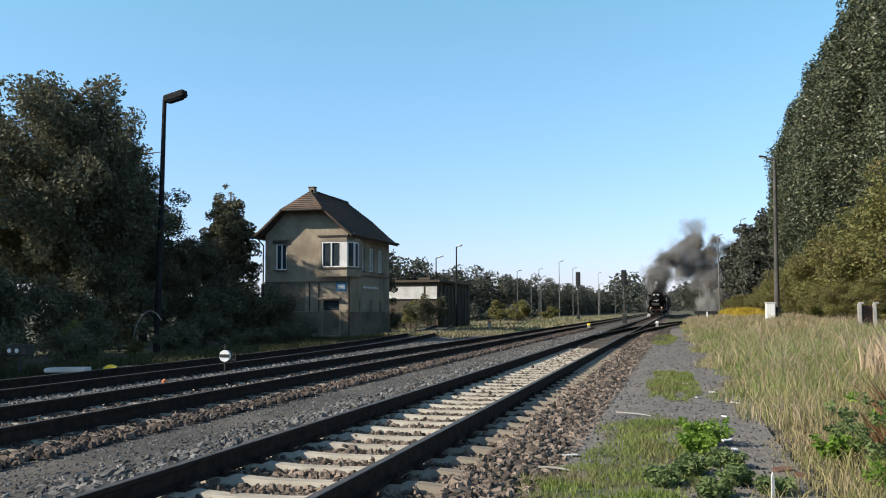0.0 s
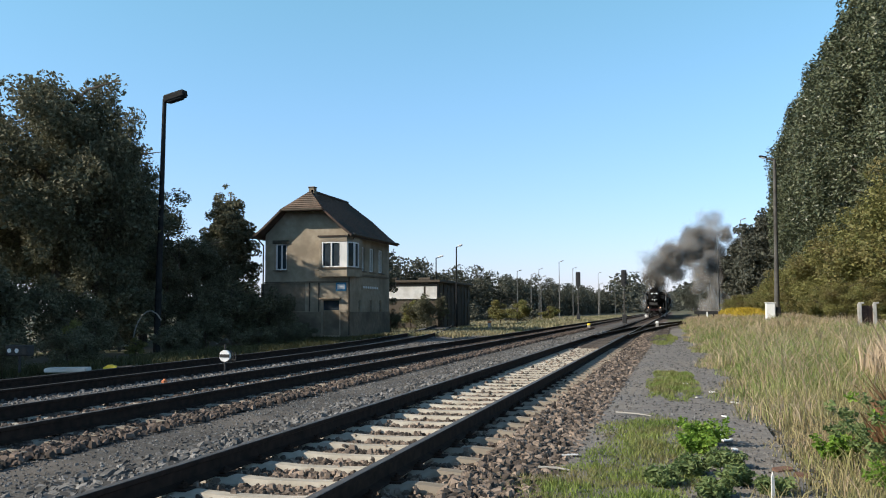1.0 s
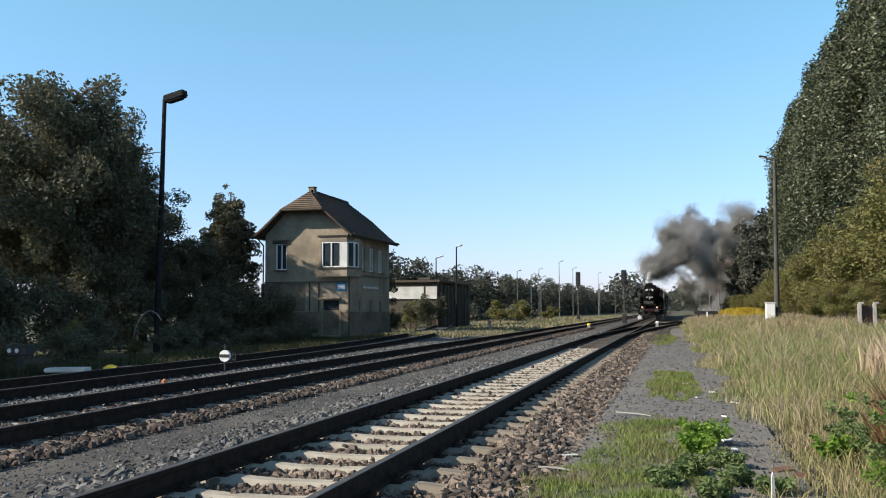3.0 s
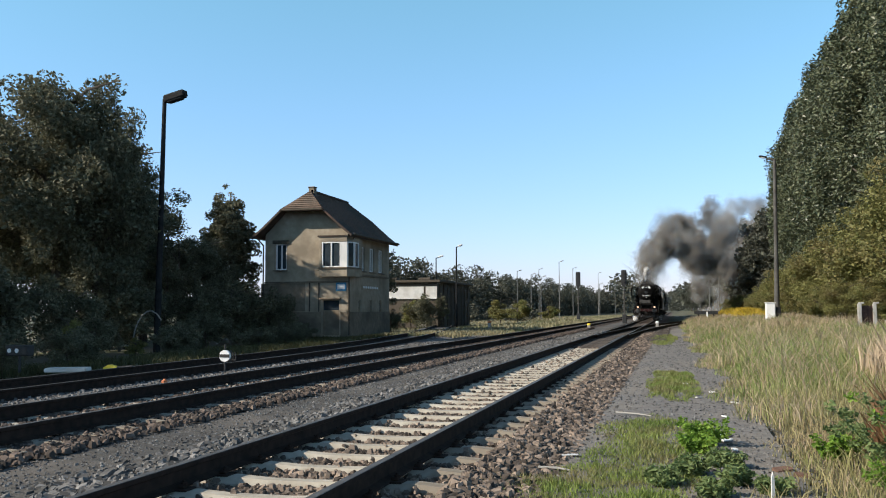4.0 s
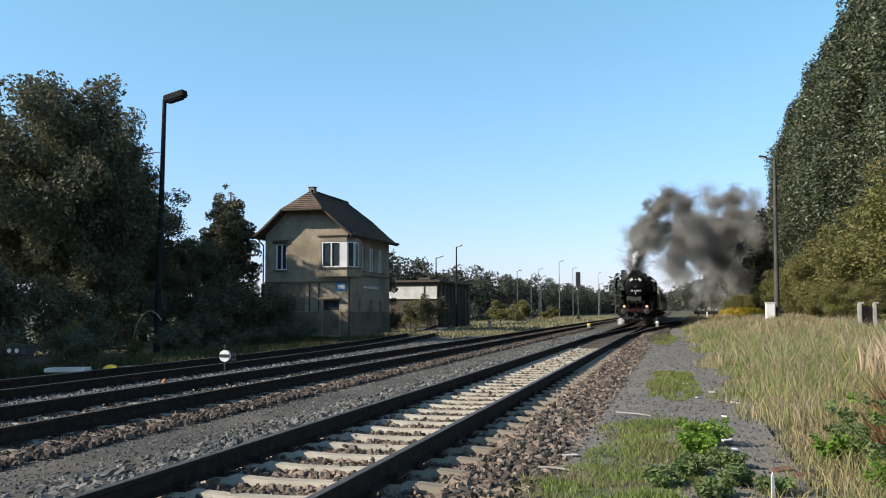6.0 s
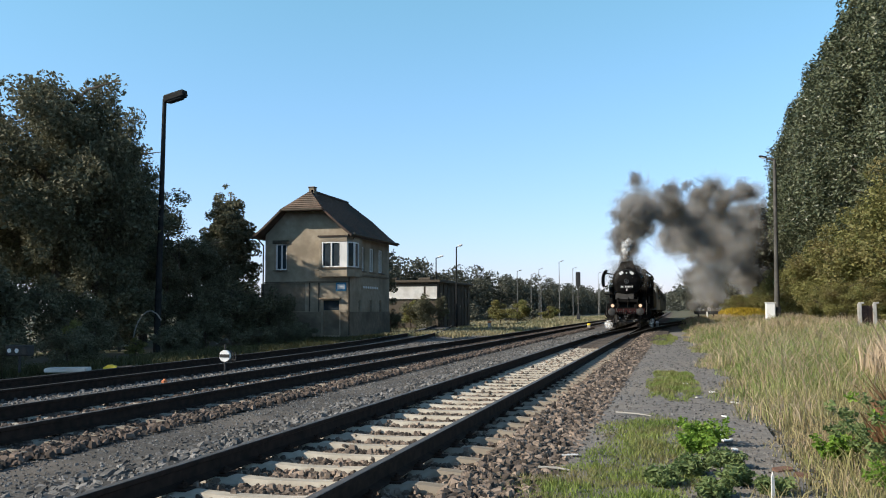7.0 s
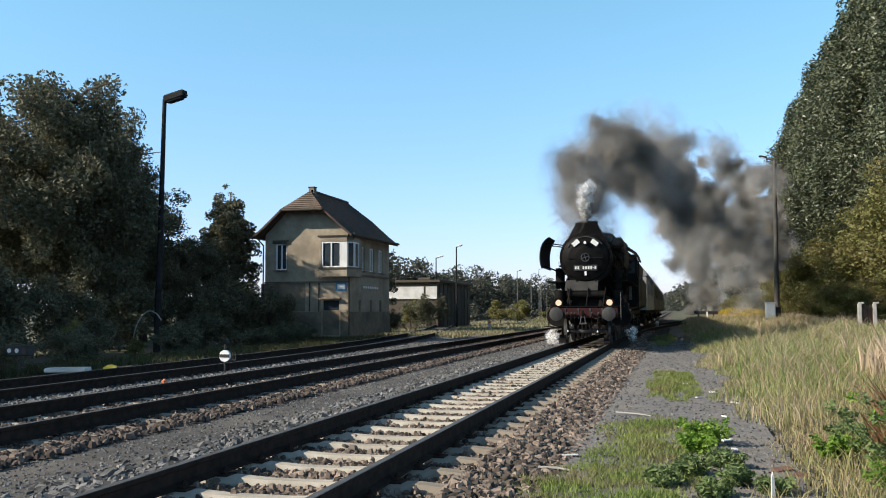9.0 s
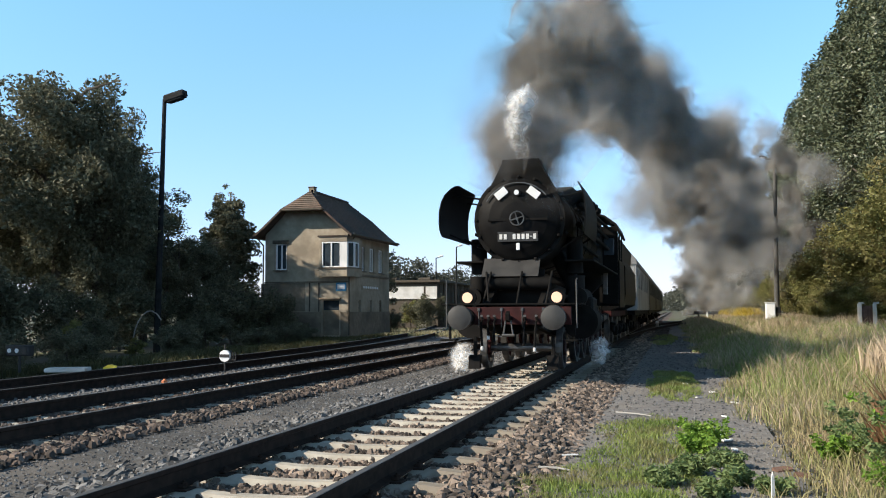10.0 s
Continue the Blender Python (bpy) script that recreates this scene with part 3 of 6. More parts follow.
    # roof: half-hipped, with swept eaves, thickness and tile courses
    ov, rx, th, FRONT = 0.5, W / 2, 0.12, 0.8
    roof = new("roof")
    roof.parent = sb

    def slope(side):
        """One long slope as overlapping tile courses, bent flatter at the eaves."""
        verts, faces = [], []
        n = 26
        prof = []
        for i in range(n + 1):
            u = i / n
            x = rx + side * (u * (W / 2 + ov))
            z = RIDGE - (RIDGE - EAVE + 0.05) * u * 1.06 + 0.42 * max(0, u - 0.72) ** 1.4
            prof.append((x, z))
        for i in range(n):
            (xa, za), (xb, zb) = prof[i], prof[i + 1]
            ins_a = max(0.0, (za - HIP) / (RIDGE - HIP)) * 1.35
            ins_b = max(0.0, (zb - HIP) / (RIDGE - HIP)) * 1.35
            ya0, ya1, yb0, yb1 = -FRONT + ins_a, L + 0.42 - ins_a, -FRONT + ins_b, L + 0.42 - ins_b
            k, verts, faces = 0, [], []
            verts += [(xa, ya0, za + 0.01), (xa, ya1, za + 0.01), (xb, yb1, zb + 0.05), (xb, yb0, zb + 0.05),
                      (xa, ya0, za - th), (xa, ya1, za - th), (xb, yb1, zb - th), (xb, yb0, zb - th)]
            faces += [(k, k + 1, k + 2, k + 3), (k + 7, k + 6, k + 5, k + 4), (k, k + 3, k + 7, k + 4), (k + 1, k + 5, k + 6, k + 2), (k + 3, k + 2, k + 6, k + 7)]
            data_part("tile_course", verts, faces, M["roof"], roof)

    slope(1)
    slope(-1)
    for y, s in ((-FRONT, 1), (L + 0.42, -1)):
        hw = hx * 0 + (W / 2) * (1 - (HIP - EAVE) / (RIDGE - EAVE)) + 0.12
        verts, faces = [], []
        n = 9
        for i in range(n):
            for u in (i / n, (i + 1) / n):
                lift = 0.05 if u == (i + 1) / n else 0.02
                verts += [(rx - hw * u, y + s * 1.35 * (1 - u), RIDGE + (HIP - RIDGE) * u + lift), (rx + hw * u, y + s * 1.35 * (1 - u), RIDGE + (HIP - RIDGE) * u + lift)]
            k = len(verts) - 4
            faces.append((k, k + 1, k + 3, k + 2))
        data_part("hip", verts, faces, M["roof_hip"], roof, "half-hip in lighter tiles")
        bm = B()
        cyl(bm, (rx - hw, y - s * 0.05, HIP - 0.05), (rx + hw, y - s * 0.05, HIP - 0.05), 0.07, seg=8)
        part("gutter", bm, M["wood_dark"], roof)
        bm = B()
        box(bm, (rx, y + s * 0.4, HIP - 0.06), (hw * 2, 0.8, 0.06))
        part("soffit", bm, M["wood_dark"], roof)
    for s in (-1, 1):
        bm = B()
        x = rx + s * (W / 2 + ov + 0.05)
        cyl(bm, (x, -0.45, EAVE - 0.1), (x, L + 0.45, EAVE - 0.1), 0.075, seg=8)
        part("gutter", bm, M["wood_dark"], roof)
        bm = B()
        cyl(bm, (x, -0.1, EAVE - 0.15), (rx + s * (W / 2 + 0.1), -0.06, EAVE - 0.65), 0.045, seg=8)
        cyl(bm, (rx + s * (W / 2 + 0.1), -0.06, EAVE - 0.65), (rx + s * (W / 2 + 0.1), -0.06, 0.1), 0.045, seg=8)
        part("downpipe", bm, M["wood_dark"], roof)
    bm = B()
    cyl(bm, (rx, 0.9, RIDGE + 0.06), (rx, L - 0.9, RIDGE + 0.06), 0.09, seg=8)
    part("ridge_tiles", bm, M["roof"], roof)
    bm = B()
    box(bm, (rx - 0.05, 1.1, RIDGE + 0.12), (0.38, 0.4, 0.4), 0.02)
    box(bm, (rx - 0.05, 1.1, RIDGE + 0.32), (0.46, 0.48, 0.07), 0.02)
    part("chimney", bm, M["plaster_dark"], roof)


signal_box()


# ---------- flat-roofed shed ----------
def shed():
    X0, X1, Y0, Y1, H = -22.6, -16.7, 76.0, 88.5, 3.85
    W, L = X1 - X0, Y1 - Y0
    s = thing("shed", "low flat-roofed shed with pale upper band and dark boarded side", "building", pose(X0, Y0, 0))
    wall_with_holes("wall", W, H, 0.25, [(4.0, 4.9, 0, 2.1)], M["wood_dark"], s, "dark front wall")
    for x, w in ((2.55, 4.3), (5.35, 1.05)):
        bm = B()
        box(bm, (x, -0.03, 3.02), (w - 0.05, 0.08, 1.0), 0.01)
        part("band", bm, M["grey_light"], s, "pale rendered band")
    bm = B()
    box(bm, (W / 2, -0.06, 2.5), (W, 0.14, 0.1), 0.01)
    part("ledge", bm, M["grey_light"], s)
    side = wall_with_holes("wall", L - 0.5, H, 0.25, [], M["wood_dark"], s, "dark boarded side wall")
    side.matrix_basis = pose(W, 0.25, 0, 0, 0, 90)
    o = wall_with_holes("wall", L - 0.5, H, 0.25, [], M["wood_dark"], s)
    o.matrix_basis = pose(0, L - 0.25, 0, 0, 0, -90)
    o = wall_with_holes("wall", W, H, 0.25, [], M["wood_dark"], s)
    o.matrix_basis = pose(W, L, 0, 0, 0, 180)
    bm = B()
    for i in range(9):
        box(bm, (W + 0.03, 0.7 + i * 1.35, H / 2), (0.08, 0.18, H - 0.1), 0.01)
    part("pilaster_row", bm, M["wood_dark"], s)
    bm = B()
    box(bm, (W / 2, L / 2, H + 0.12), (W + 0.6, L + 0.6, 0.22), 0.03)
    part("roof", bm, M["wood_dark"], s, "dark bitumen flat roof")
    for x, y in ((1.6, 0.8), (4.4, 1.6)):
        bm = B()
        box(bm, (x, y, H + 0.36), (1.1, 0.8, 0.26), 0.08)
        part("skylight", bm, M["wood_dark"], s)
    bm = B()
    box(bm, (4.45, 0.2, 1.05), (0.86, 0.06, 2.08), 0.01)
    part("door", bm, M["grey_light"], s)


shed()


# ---------- lamps, signals, posts ----------
def yard_lamp(x, y, h, arm, thick, material, side=1, tilt=0.0, head=(0.85, 0.34, 0.26), label="tall yard lamp on a dark steel pole"):
    s = thing("street_lamp", label, "lamp post", pose(x, y, ground_z(x, y) - 0.05, 0, tilt, 0), "yard lamps")
    bm = B()
    cyl(bm, (0, 0, 0), (0, 0, h * 0.3), thick * 1.35, thick * 1.1, 10)
    cyl(bm, (0, 0, h * 0.3), (0, 0, h), thick * 1.08, thick * 0.75, 10)
    part("pole", bm, M[material], s, smooth=True)
    bm = B()
    cyl(bm, (0, 0, h - 0.05), (side * arm, 0, h + 0.12 * arm), thick * 0.5, seg=8)
    part("arm", bm, M[material], s)
    bm = B()
    r = pose(0, 0, 0, 0, -side * 14, 0)
    box(bm, (side * (arm + head[0] * 0.4), 0, h + 0.14 * arm + 0.1), head, 0.07, r)
    hd = part("lamp_head", bm, M["pole_dark" if thick > 0.11 else "lampglass" if material == "pole_dark" else "grey_metal"], s, smooth=True)
    bm = B()
    box(bm, (side * (arm + head[0] * 0.42), 0, h + 0.14 * arm + 0.1 - head[2] * 0.42), (head[0] * 0.72, head[1] * 0.8, head[2] * 0.5), 0.05, r)
    # thick dark lamp: the unlit underside is put into the cover's dark colour
    part("cover", bm, M["pole_dark" if material == "pole_dark" and thick > 0.1 else "lampglass"], hd, smooth=True)
    return s


yard_lamp(-18.8, 35.6, 11.1, 0.1, 0.12, "pole_dark", 1, 1.0, (1.05, 0.4, 0.34))
yard_lamp(9.1, 60.0, 10.3, 0.5, 0.13, "pole_mid", -1, 0.6, (0.5, 0.25, 0.14), "tall lamp on a weathered concrete pole")
yard_lamp(-20.5, 90.0, 7.1, 0.25, 0.07, "pole_dark", 1, 0, (0.6, 0.26, 0.14))
yard_lamp(-14.8, 75.0, 7.05, 0.15, 0.07, "pole_dark", 1, 0, (0.45, 0.24, 0.14))
for lx, ly, lh in ((-20.0, 150, 7.6), (-17.8, 146, 7.0), (-24.5, 190, 10.2), (-24, 160, 8.6), (-17.2, 165, 10.4), (-18, 195, 10.5), (-15.5, 230, 10.8), (-14, 215, 7.6), (-13, 255, 8.2), (-12.5, 290, 11.0)):
    yard_lamp(lx, ly, lh, 0.3, 0.07, "pole_far", 1, 0, (0.6, 0.28, 0.14), "slim grey yard lamp among the sidings")
for lx, ly, lh in ((12.5, 140, 14.0), (9.7, 150, 12.5), (9.6, 190, 14.2), (9.0, 240, 14.5)):
    yard_lamp(lx, ly, lh, 0.3, 0.08, "pole_far", 1, 0, (0.5, 0.28, 0.14), "slim grey pole before the woods")


def colour_signal(x, y, top, head_h, head_w):
    s = thing("light_signal", "dark colour-light railway signal on a slim mast", "railway signal", pose(x, y, 0), "main signals")
    bm = B()
    cyl(bm, (0, 0, 0), (0, 0, top - head_h + 0.1), 0.09, 0.07, 10)
    part("mast", bm, M["pole_mid"], s)
    bm = B()
    box(bm, (0, 0, 0.45), (0.45, 0.4, 1.0), 0.04)
    part("relay_case", bm, M["signal_black"], s)
    bm = B()
    w = head_w / 2
    prism(bm, [(-w, top - head_h * 0.82), (-w * 0.4, top - head_h), (w * 0.4, top - head_h), (w, top - head_h * 0.82), (w, top - 0.08), (w * 0.8, top), (-w * 0.8, top), (-w, top - 0.08)], -0.06, 0.06)
    hd = part("signal_screen", bm, M["signal_black"], s)
    for i in range(3):
        bm = B()
        cyl(bm, (0, -0.26, top - 0.3 - i * head_h * 0.25), (0, -0.05, top - 0.3 - i * head_h * 0.25), 0.13, 0.1, 12)
        part("lens_hood", bm, M["signal_black"], hd)
    for i in range(4):
        bm = B()
        z = top - head_h - 0.3 - i * 0.9
        cyl(bm, (-0.22, 0.12, z), (0.22, 0.12, z), 0.02, seg=6)
        part("rung", bm, M["grey_metal"], s)


colour_signal(-9.53, 123, 6.5, 2.1, 0.62)
colour_signal(-2.15, 97.4, 5.6, 1.75, 0.55)


def dwarf_signal(x, y):
    s = thing("dwarf_signal", "small white shunting signal disc with black bar", "railway signal", pose(x, y, 0.12))
    bm = B()
    cyl(bm, (0, 0, 0), (0, 0, 0.62), 0.022, seg=8)
    part("stem", bm, M["signal_black"], s)
    bm = B()
    cyl(bm, (0, 0.03, 0.36), (0, -0.03, 0.36), 0.13, seg=24)
    d = part("disc", bm, M["white"], s, smooth=True)
    bm = B()
    box(bm, (0, -0.034, 0.36), (0.245, 0.01, 0.07), 0.002)
    part("bar", bm, M["signal_black"], d, "black bar")
    bm = B()
    box(bm, (0, 0.08, 0.34), (0.2, 0.14, 0.26), 0.02)
    part("lantern", bm, M["signal_black"], s)
    bm = B()
    for u in (0.2, 0.26):
        cyl(bm, (u, 0, 0.26), (u, 0, 0.44), 0.012, seg=6)
    cyl(bm, (0, 0, 0.27), (0.26, 0, 0.27), 0.012, seg=6)
    part("bracket", bm, M["grey_dull"], s)


dwarf_signal(-6.72, 18.7)


def marker_post(x, y, h, material, label, r=0.06):
    s = thing("marker_post", label, "post", pose(x, y, 0))
    bm = B()
    box(bm, (0, 0, h / 2), (r * 2, r * 2, h), 0.015)
    part("shaft", bm, M["pole_concrete"], s)
    bm = B()
    box(bm, (0, 0, h + 0.06), (r * 2.3, r * 2.3, 0.16), 0.03)
    part("cap", bm, M[material], s)


marker_post(-3.3, 69.5, 0.3, "yellow", "short clearance post with yellow cap beside the track", 0.11)
marker_post(1.75, 66.5, 0.5, "white", "short white marker post at the turnout", 0.1)
marker_post(-5.75, 14.6, 0.14, "orange", "small orange survey peg in the ballast", 0.04)
marker_post(-9.4, 62, 0.6, "orange", "faded orange post in the grass", 0.1)


def cabinet():
    s = thing("switch_cabinet", "white trackside switch cabinet beside the lamp pole", "cabinet", pose(8.62, 59.0, ground_z(8.6, 59)))
    bm = B()
    box(bm, (0, 0, 0.2), (0.6, 0.45, 0.4), 0.02)
    part("base", bm, M["pole_concrete"], s)
    bm = B()
    box(bm, (0, 0, 0.85), (0.56, 0.42, 0.95), 0.03)
    bd = part("body", bm, M["white"], s)
    bm = B()
    box(bm, (0, 0, 1.36), (0.64, 0.5, 0.06), 0.02)
    part("lid", bm, M["grey_light"], s)
    bm = B()
    box(bm, (0.0, -0.215, 0.85), (0.48, 0.012, 0.85), 0.004)
    part("door", bm, M["white"], bd)
    bm = B()
    box(bm, (0.45, 0.1, 0.7), (0.3, 0.4, 0.8), 0.03)
    part("side_case", bm, M["pole_dark"], s)


cabinet()


def fence_post(x, y, h, lean):
    s = thing("fence_post", "old concrete fence post with bent top", "fence post", pose(x, y, ground_z(x, y) - 0.1, 0, lean, 0), "old fence posts")
    bm = B()
    box(bm, (0, 0, h / 2), (0.14, 0.12, h), 0.015)
    part("shaft", bm, M["pole_concrete"], s)
    bm = B()
    box(bm, (0.06, 0, h + 0.02), (0.2, 0.13, 0.07), 0.015)
    part("bent_top", bm, M["pole_concrete"], s)


fence_post(9.68, 37.0, 1.2, 0.5)
fence_post(10.25, 37.2, 1.2, -0.5)
fence_post(10.4, 36.0, 0.6, 3)


def buffer_stop(x, y):
    s = thing("buffer_stop", "dark timber buffer stop at the end of a siding", "buffer stop", pose(x, y, 0.2))
    for u in (-0.75, 0.75):
        bm = B()
        box(bm, (u, 0, 0.55), (0.16, 0.2, 1.1), 0.02)
        part("upright", bm, M["signal_black"], s)
        bm = B()
        cyl(bm, (u, 0.1, 0.95), (u, 1.4, 0.0), 0.07, seg=6)
        part("brace", bm, M["signal_black"], s)
    bm = B()
    box(bm, (0, -0.14, 0.9), (2.4, 0.22, 0.34), 0.03)
    part("beam", bm, M["signal_black"], s)
    bm = B()
    box(bm, (0.1, -0.3, 0.5), (0.16, 0.08, 1.0), 0.01)
    part("board", bm, M["white"], s, "white board")


buffer_stop(6.1, 100)


def concrete_cover(x, y):
    s = thing("concrete_slab", "pale concrete slab lying beside the siding", "slab", pose(x, y, 0.12, 0, 0, 20))
    bm = B()
    box(bm, (0, 0, 0.05), (0.9, 0.5, 0.1), 0.02)
    part("slab", bm, M["grey_light"], s)


concrete_cover(-10.3, 18.1)


def point_lantern(x, y):
    s = thing("point_lantern", "black point lantern with two small white lenses", "railway signal", pose(x, y, 0.1))
    bm = B()
    cyl(bm, (0, 0, 0), (0, 0, 0.4), 0.03, seg=8)
    part("stem", bm, M["signal_black"], s)
    bm = B()
    box(bm, (0, 0, 0.5), (0.62, 0.2, 0.24), 0.02)
    bd = part("housing", bm, M["signal_black"], s)
    for u in (-0.2, 0.0):
        bm = B()
        cyl(bm, (u, -0.1, 0.5), (u, -0.115, 0.5), 0.05, seg=14)
        part("lens", bm, M["white"], bd)
    bm = B()
    box(bm, (0.2, -0.105, 0.5), (0.12, 0.015, 0.16), 0.004)
    part("panel", bm, M["grey_dull"], bd)


point_lantern(-11.5, 18.0)


def yellow_block(x, y):
    s = thing("yellow_weight", "yellow painted point lever weight beside the siding", "lever weight", pose(x, y, 0.1, 0, 0, 10))
    bm = B()
    prism(bm, [(-0.18, 0), (0.2, 0), (0.14, 0.11), (-0.03, 0.16), (-0.14, 0.1)], -0.09, 0.09)
    part("weight", bm, M["yellow"], s)
    bm = B()
    cyl(bm, (0.1, 0, 0.09), (0.5, 0, 0.12), 0.025, seg=8)
    part("lever", bm, M["signal_black"], s)


yellow_block(-9.6, 18.7)

# ---------- trees ----------
def leaf_cloud(rng, centres, leaves, size, flat=0.6):
    """Leaves as folded diamonds, gathered in clumps: centres of (position, radii)."""
    verts, faces = [], []
    weights = [c[1][0] * c[1][1] * c[1][2] for c in centres]
    total = sum(weights)
    for (p, rad), wgt in zip(centres, weights):
        n = max(6, int(leaves * (wgt / total) ** 0.8 / sum((w / total) ** 0.8 for w in weights)))
        for _ in range(n):
            d = Vector((rng.gauss(0, 1), rng.gauss(0, 1), rng.gauss(0, 1))).normalized()
            r = rng.random() ** 0.4
            q = Vector(p) + Vector((d.x * rad[0], d.y * rad[1], d.z * rad[2])) * r
            a = Vector((rng.gauss(0, 1), rng.gauss(0, 1), rng.gauss(0, flat))).normalized()
            b = a.cross(Vector((rng.gauss(0, 1), rng.gauss(0, 1), rng.gauss(0, 1)))).normalized()
            s = size * rng.uniform(0.6, 1.4)
            c = a.cross(b) * s * 0.25
            k = len(verts)
            verts += [tuple(q - a * s), tuple(q + b * s * 0.55 + c), tuple(q + a * s), tuple(q - b * s * 0.55 + c)]
            faces += [(k, k + 1, k + 2), (k, k + 2, k + 3)]
    return verts, faces


def limbs(bm, rng, base, top, r, n, spread, rise=(0.35, 0.9)):
    """A tapered, slightly bent trunk and n limbs."""
    base, top = Vector(base), Vector(top)
    pts = [base.lerp(top, i / 5) + Vector((rng.uniform(-1, 1), rng.uniform(-1, 1), 0)) * r * (0.8 if 0 < i < 5 else 0) for i in range(6)]
    for i in range(5):
        cyl(bm, pts[i], pts[i + 1], r * (1 - i / 5.6), r * (1 - (i + 1) / 5.6), 8)
    ends = []
    for i in range(n):
        u = rng.uniform(*rise)
        p = base.lerp(top, u)
        a = rng.uniform(0, 6.283)
        e = p + Vector((math.cos(a) * spread[0], math.sin(a) * spread[0], spread[1])) * rng.uniform(0.5, 1.0)
        m = p.lerp(e, 0.5) + Vector((0, 0, 0.12 * spread[0]))
        cyl(bm, p, m, r * 0.35, r * 0.22, 6)
        cyl(bm, m, e, r * 0.22, r * 0.07, 5)
        ends.append(e)
    return ends


def tree(name, label, h, rad, leaves, size, material, seed, shape="round", clear=0.2, clumps=46, group="", trunk_r=None, clump=(0.16, 0.34)):
    """A tree at the origin: trunk with limbs, crown of leaf clumps with gaps."""
    rng = random.Random(seed)
    t = thing(name, label, "tree" if h > 4 else "bush", group=group)
    bm = B()
    limbs(bm, rng, (0, 0, -0.2), (0, 0, h * 0.85), trunk_r or max(0.05, h * 0.022), 12, (rad * (0.4 if shape == "spire" else 0.7), h * 0.12))
    part("trunk", bm, M["bark"], t)
    cs = []
    for i in range(clumps):
        if shape == "poplar":
            z = h * (clear + (1 - clear) * rng.random() ** 0.9)
            u = (z / h - clear) / (1 - clear)
            env = rad * (0.55 + 0.6 * math.sin(math.pi * min(1, u * 0.8 + 0.12))) * (1 - max(0, u - 0.75) * 2.6)
            a = rng.uniform(0, 6.283)
            rr = env * rng.uniform(0.25, 0.85)
            s = rad * rng.uniform(0.2, 0.36)
            cs.append(((math.cos(a) * rr, math.sin(a) * rr, z), (s, s, s * 2.0)))
        else:
            d = Vector((rng.gauss(0, 1), rng.gauss(0, 1), rng.gauss(0, 0.9))).normalized() * rng.uniform(0.35, 0.92)
            z = h * (clear + (1 - clear) * (0.5 + 0.47 * d.z))
            wide = rad * (1.0 if shape == "round" else 1.15 - 0.75 * (z / h))
            s = rad * rng.uniform(*clump)
            cs.append(((d.x * wide, d.y * wide, z), (s, s, s * 0.8)))
    v, f = leaf_cloud(rng, cs, leaves, size)
    data_part("crown", v, f, material, t)
    return t


def put(t, places):
    """The first place takes the tree itself, the others copies of it: (x, y, scale, turn, stretch)."""
    for i, (x, y, s, turn, st) in enumerate(places):
        m = pose(x, y, ground_z(x, y), 0, 0, turn) @ Matrix.Diagonal((s, s, s * st, 1))
        if i:
            copy_thing(t, m)
    x, y, s, turn, st = places[0]
    t.matrix_basis = pose(x, y, ground_z(x, y), 0, 0, turn) @ Matrix.Diagonal((s, s, s * st, 1))


# trees and scrub behind the siding
oak = tree("broadleaf_tree", "tall dark broadleaf tree standing in its own shade", 12.2, 4.6, 40000, 0.095, M["leaf_dark"], 11, clear=0.06, clumps=150, clump=(0.1, 0.24), group="trees behind the siding")
put(oak, [(-23.2, 34.5, 1.0, 0, 1.1), (-21.7, 35.2, 0.66, 70, 1.55), (-23.9, 48.0, 0.52, 30, 1.05), (-29.8, 36.5, 1.02, 120, 1.08), (-31, 47, 1.12, 60, 1.0), (-34, 41, 1.15, 200, 1), (-28.5, 25, 1.0, 90, 1.08), (-26.5, 17, 0.98, 250, 1.04), (-25.5, 9, 0.96, 310, 1.04), (-26, 0, 0.9, 10, 1.0), (-25.6, 21.5, 0.94, 20, 1.05), (-25.2, 13, 0.94, 170, 1.04), (-25.4, 4.5, 0.93, 70, 1.02), (-34, 54, 1.2, 40, 1), (-29.0, 44.5, 0.86, 140, 1)])
thin = tree("young_tree", "slender dark young tree with open feathery crown", 9.0, 2.6, 7000, 0.095, M["leaf_dark"], 12, "spire", clear=0.1, clumps=85, clump=(0.08, 0.19), group="trees behind the siding")
put(thin, [(-25.7, 55.0, 1.14, 40, 1.02), (-27.6, 50, 0.72, 80, 1.0), (-25.7, 55.6, 1.1, 200, 1.12), (-25.0, 54.2, 0.95, 290, 1.1), (-26.6, 47, 0.88, 190, 1.0), (-22.8, 50, 0.55, 10, 1.05), (-25.5, 52, 0.82, 300, 0.9), (-23.0, 44.5, 0.72, 90, 1.0), (-25.6, 45, 0.85, 160, 0.92), (-28.5, 52, 0.95, 220, 0.9),
           (-21.6, 41, 0.55, 20, 0.95), (-17.6, 62.2, 0.83, 75, 1.0), (-15.9, 74, 0.42, 75, 0.9), (-26, 66, 0.85, 30, 1)])
scrub = tree("scrub_bush", "dense dark scrub bush at the edge of the siding", 3.2, 1.9, 7000, 0.075, M["leaf_dark"], 13, clear=0.0, clumps=40, group="scrub along the siding")
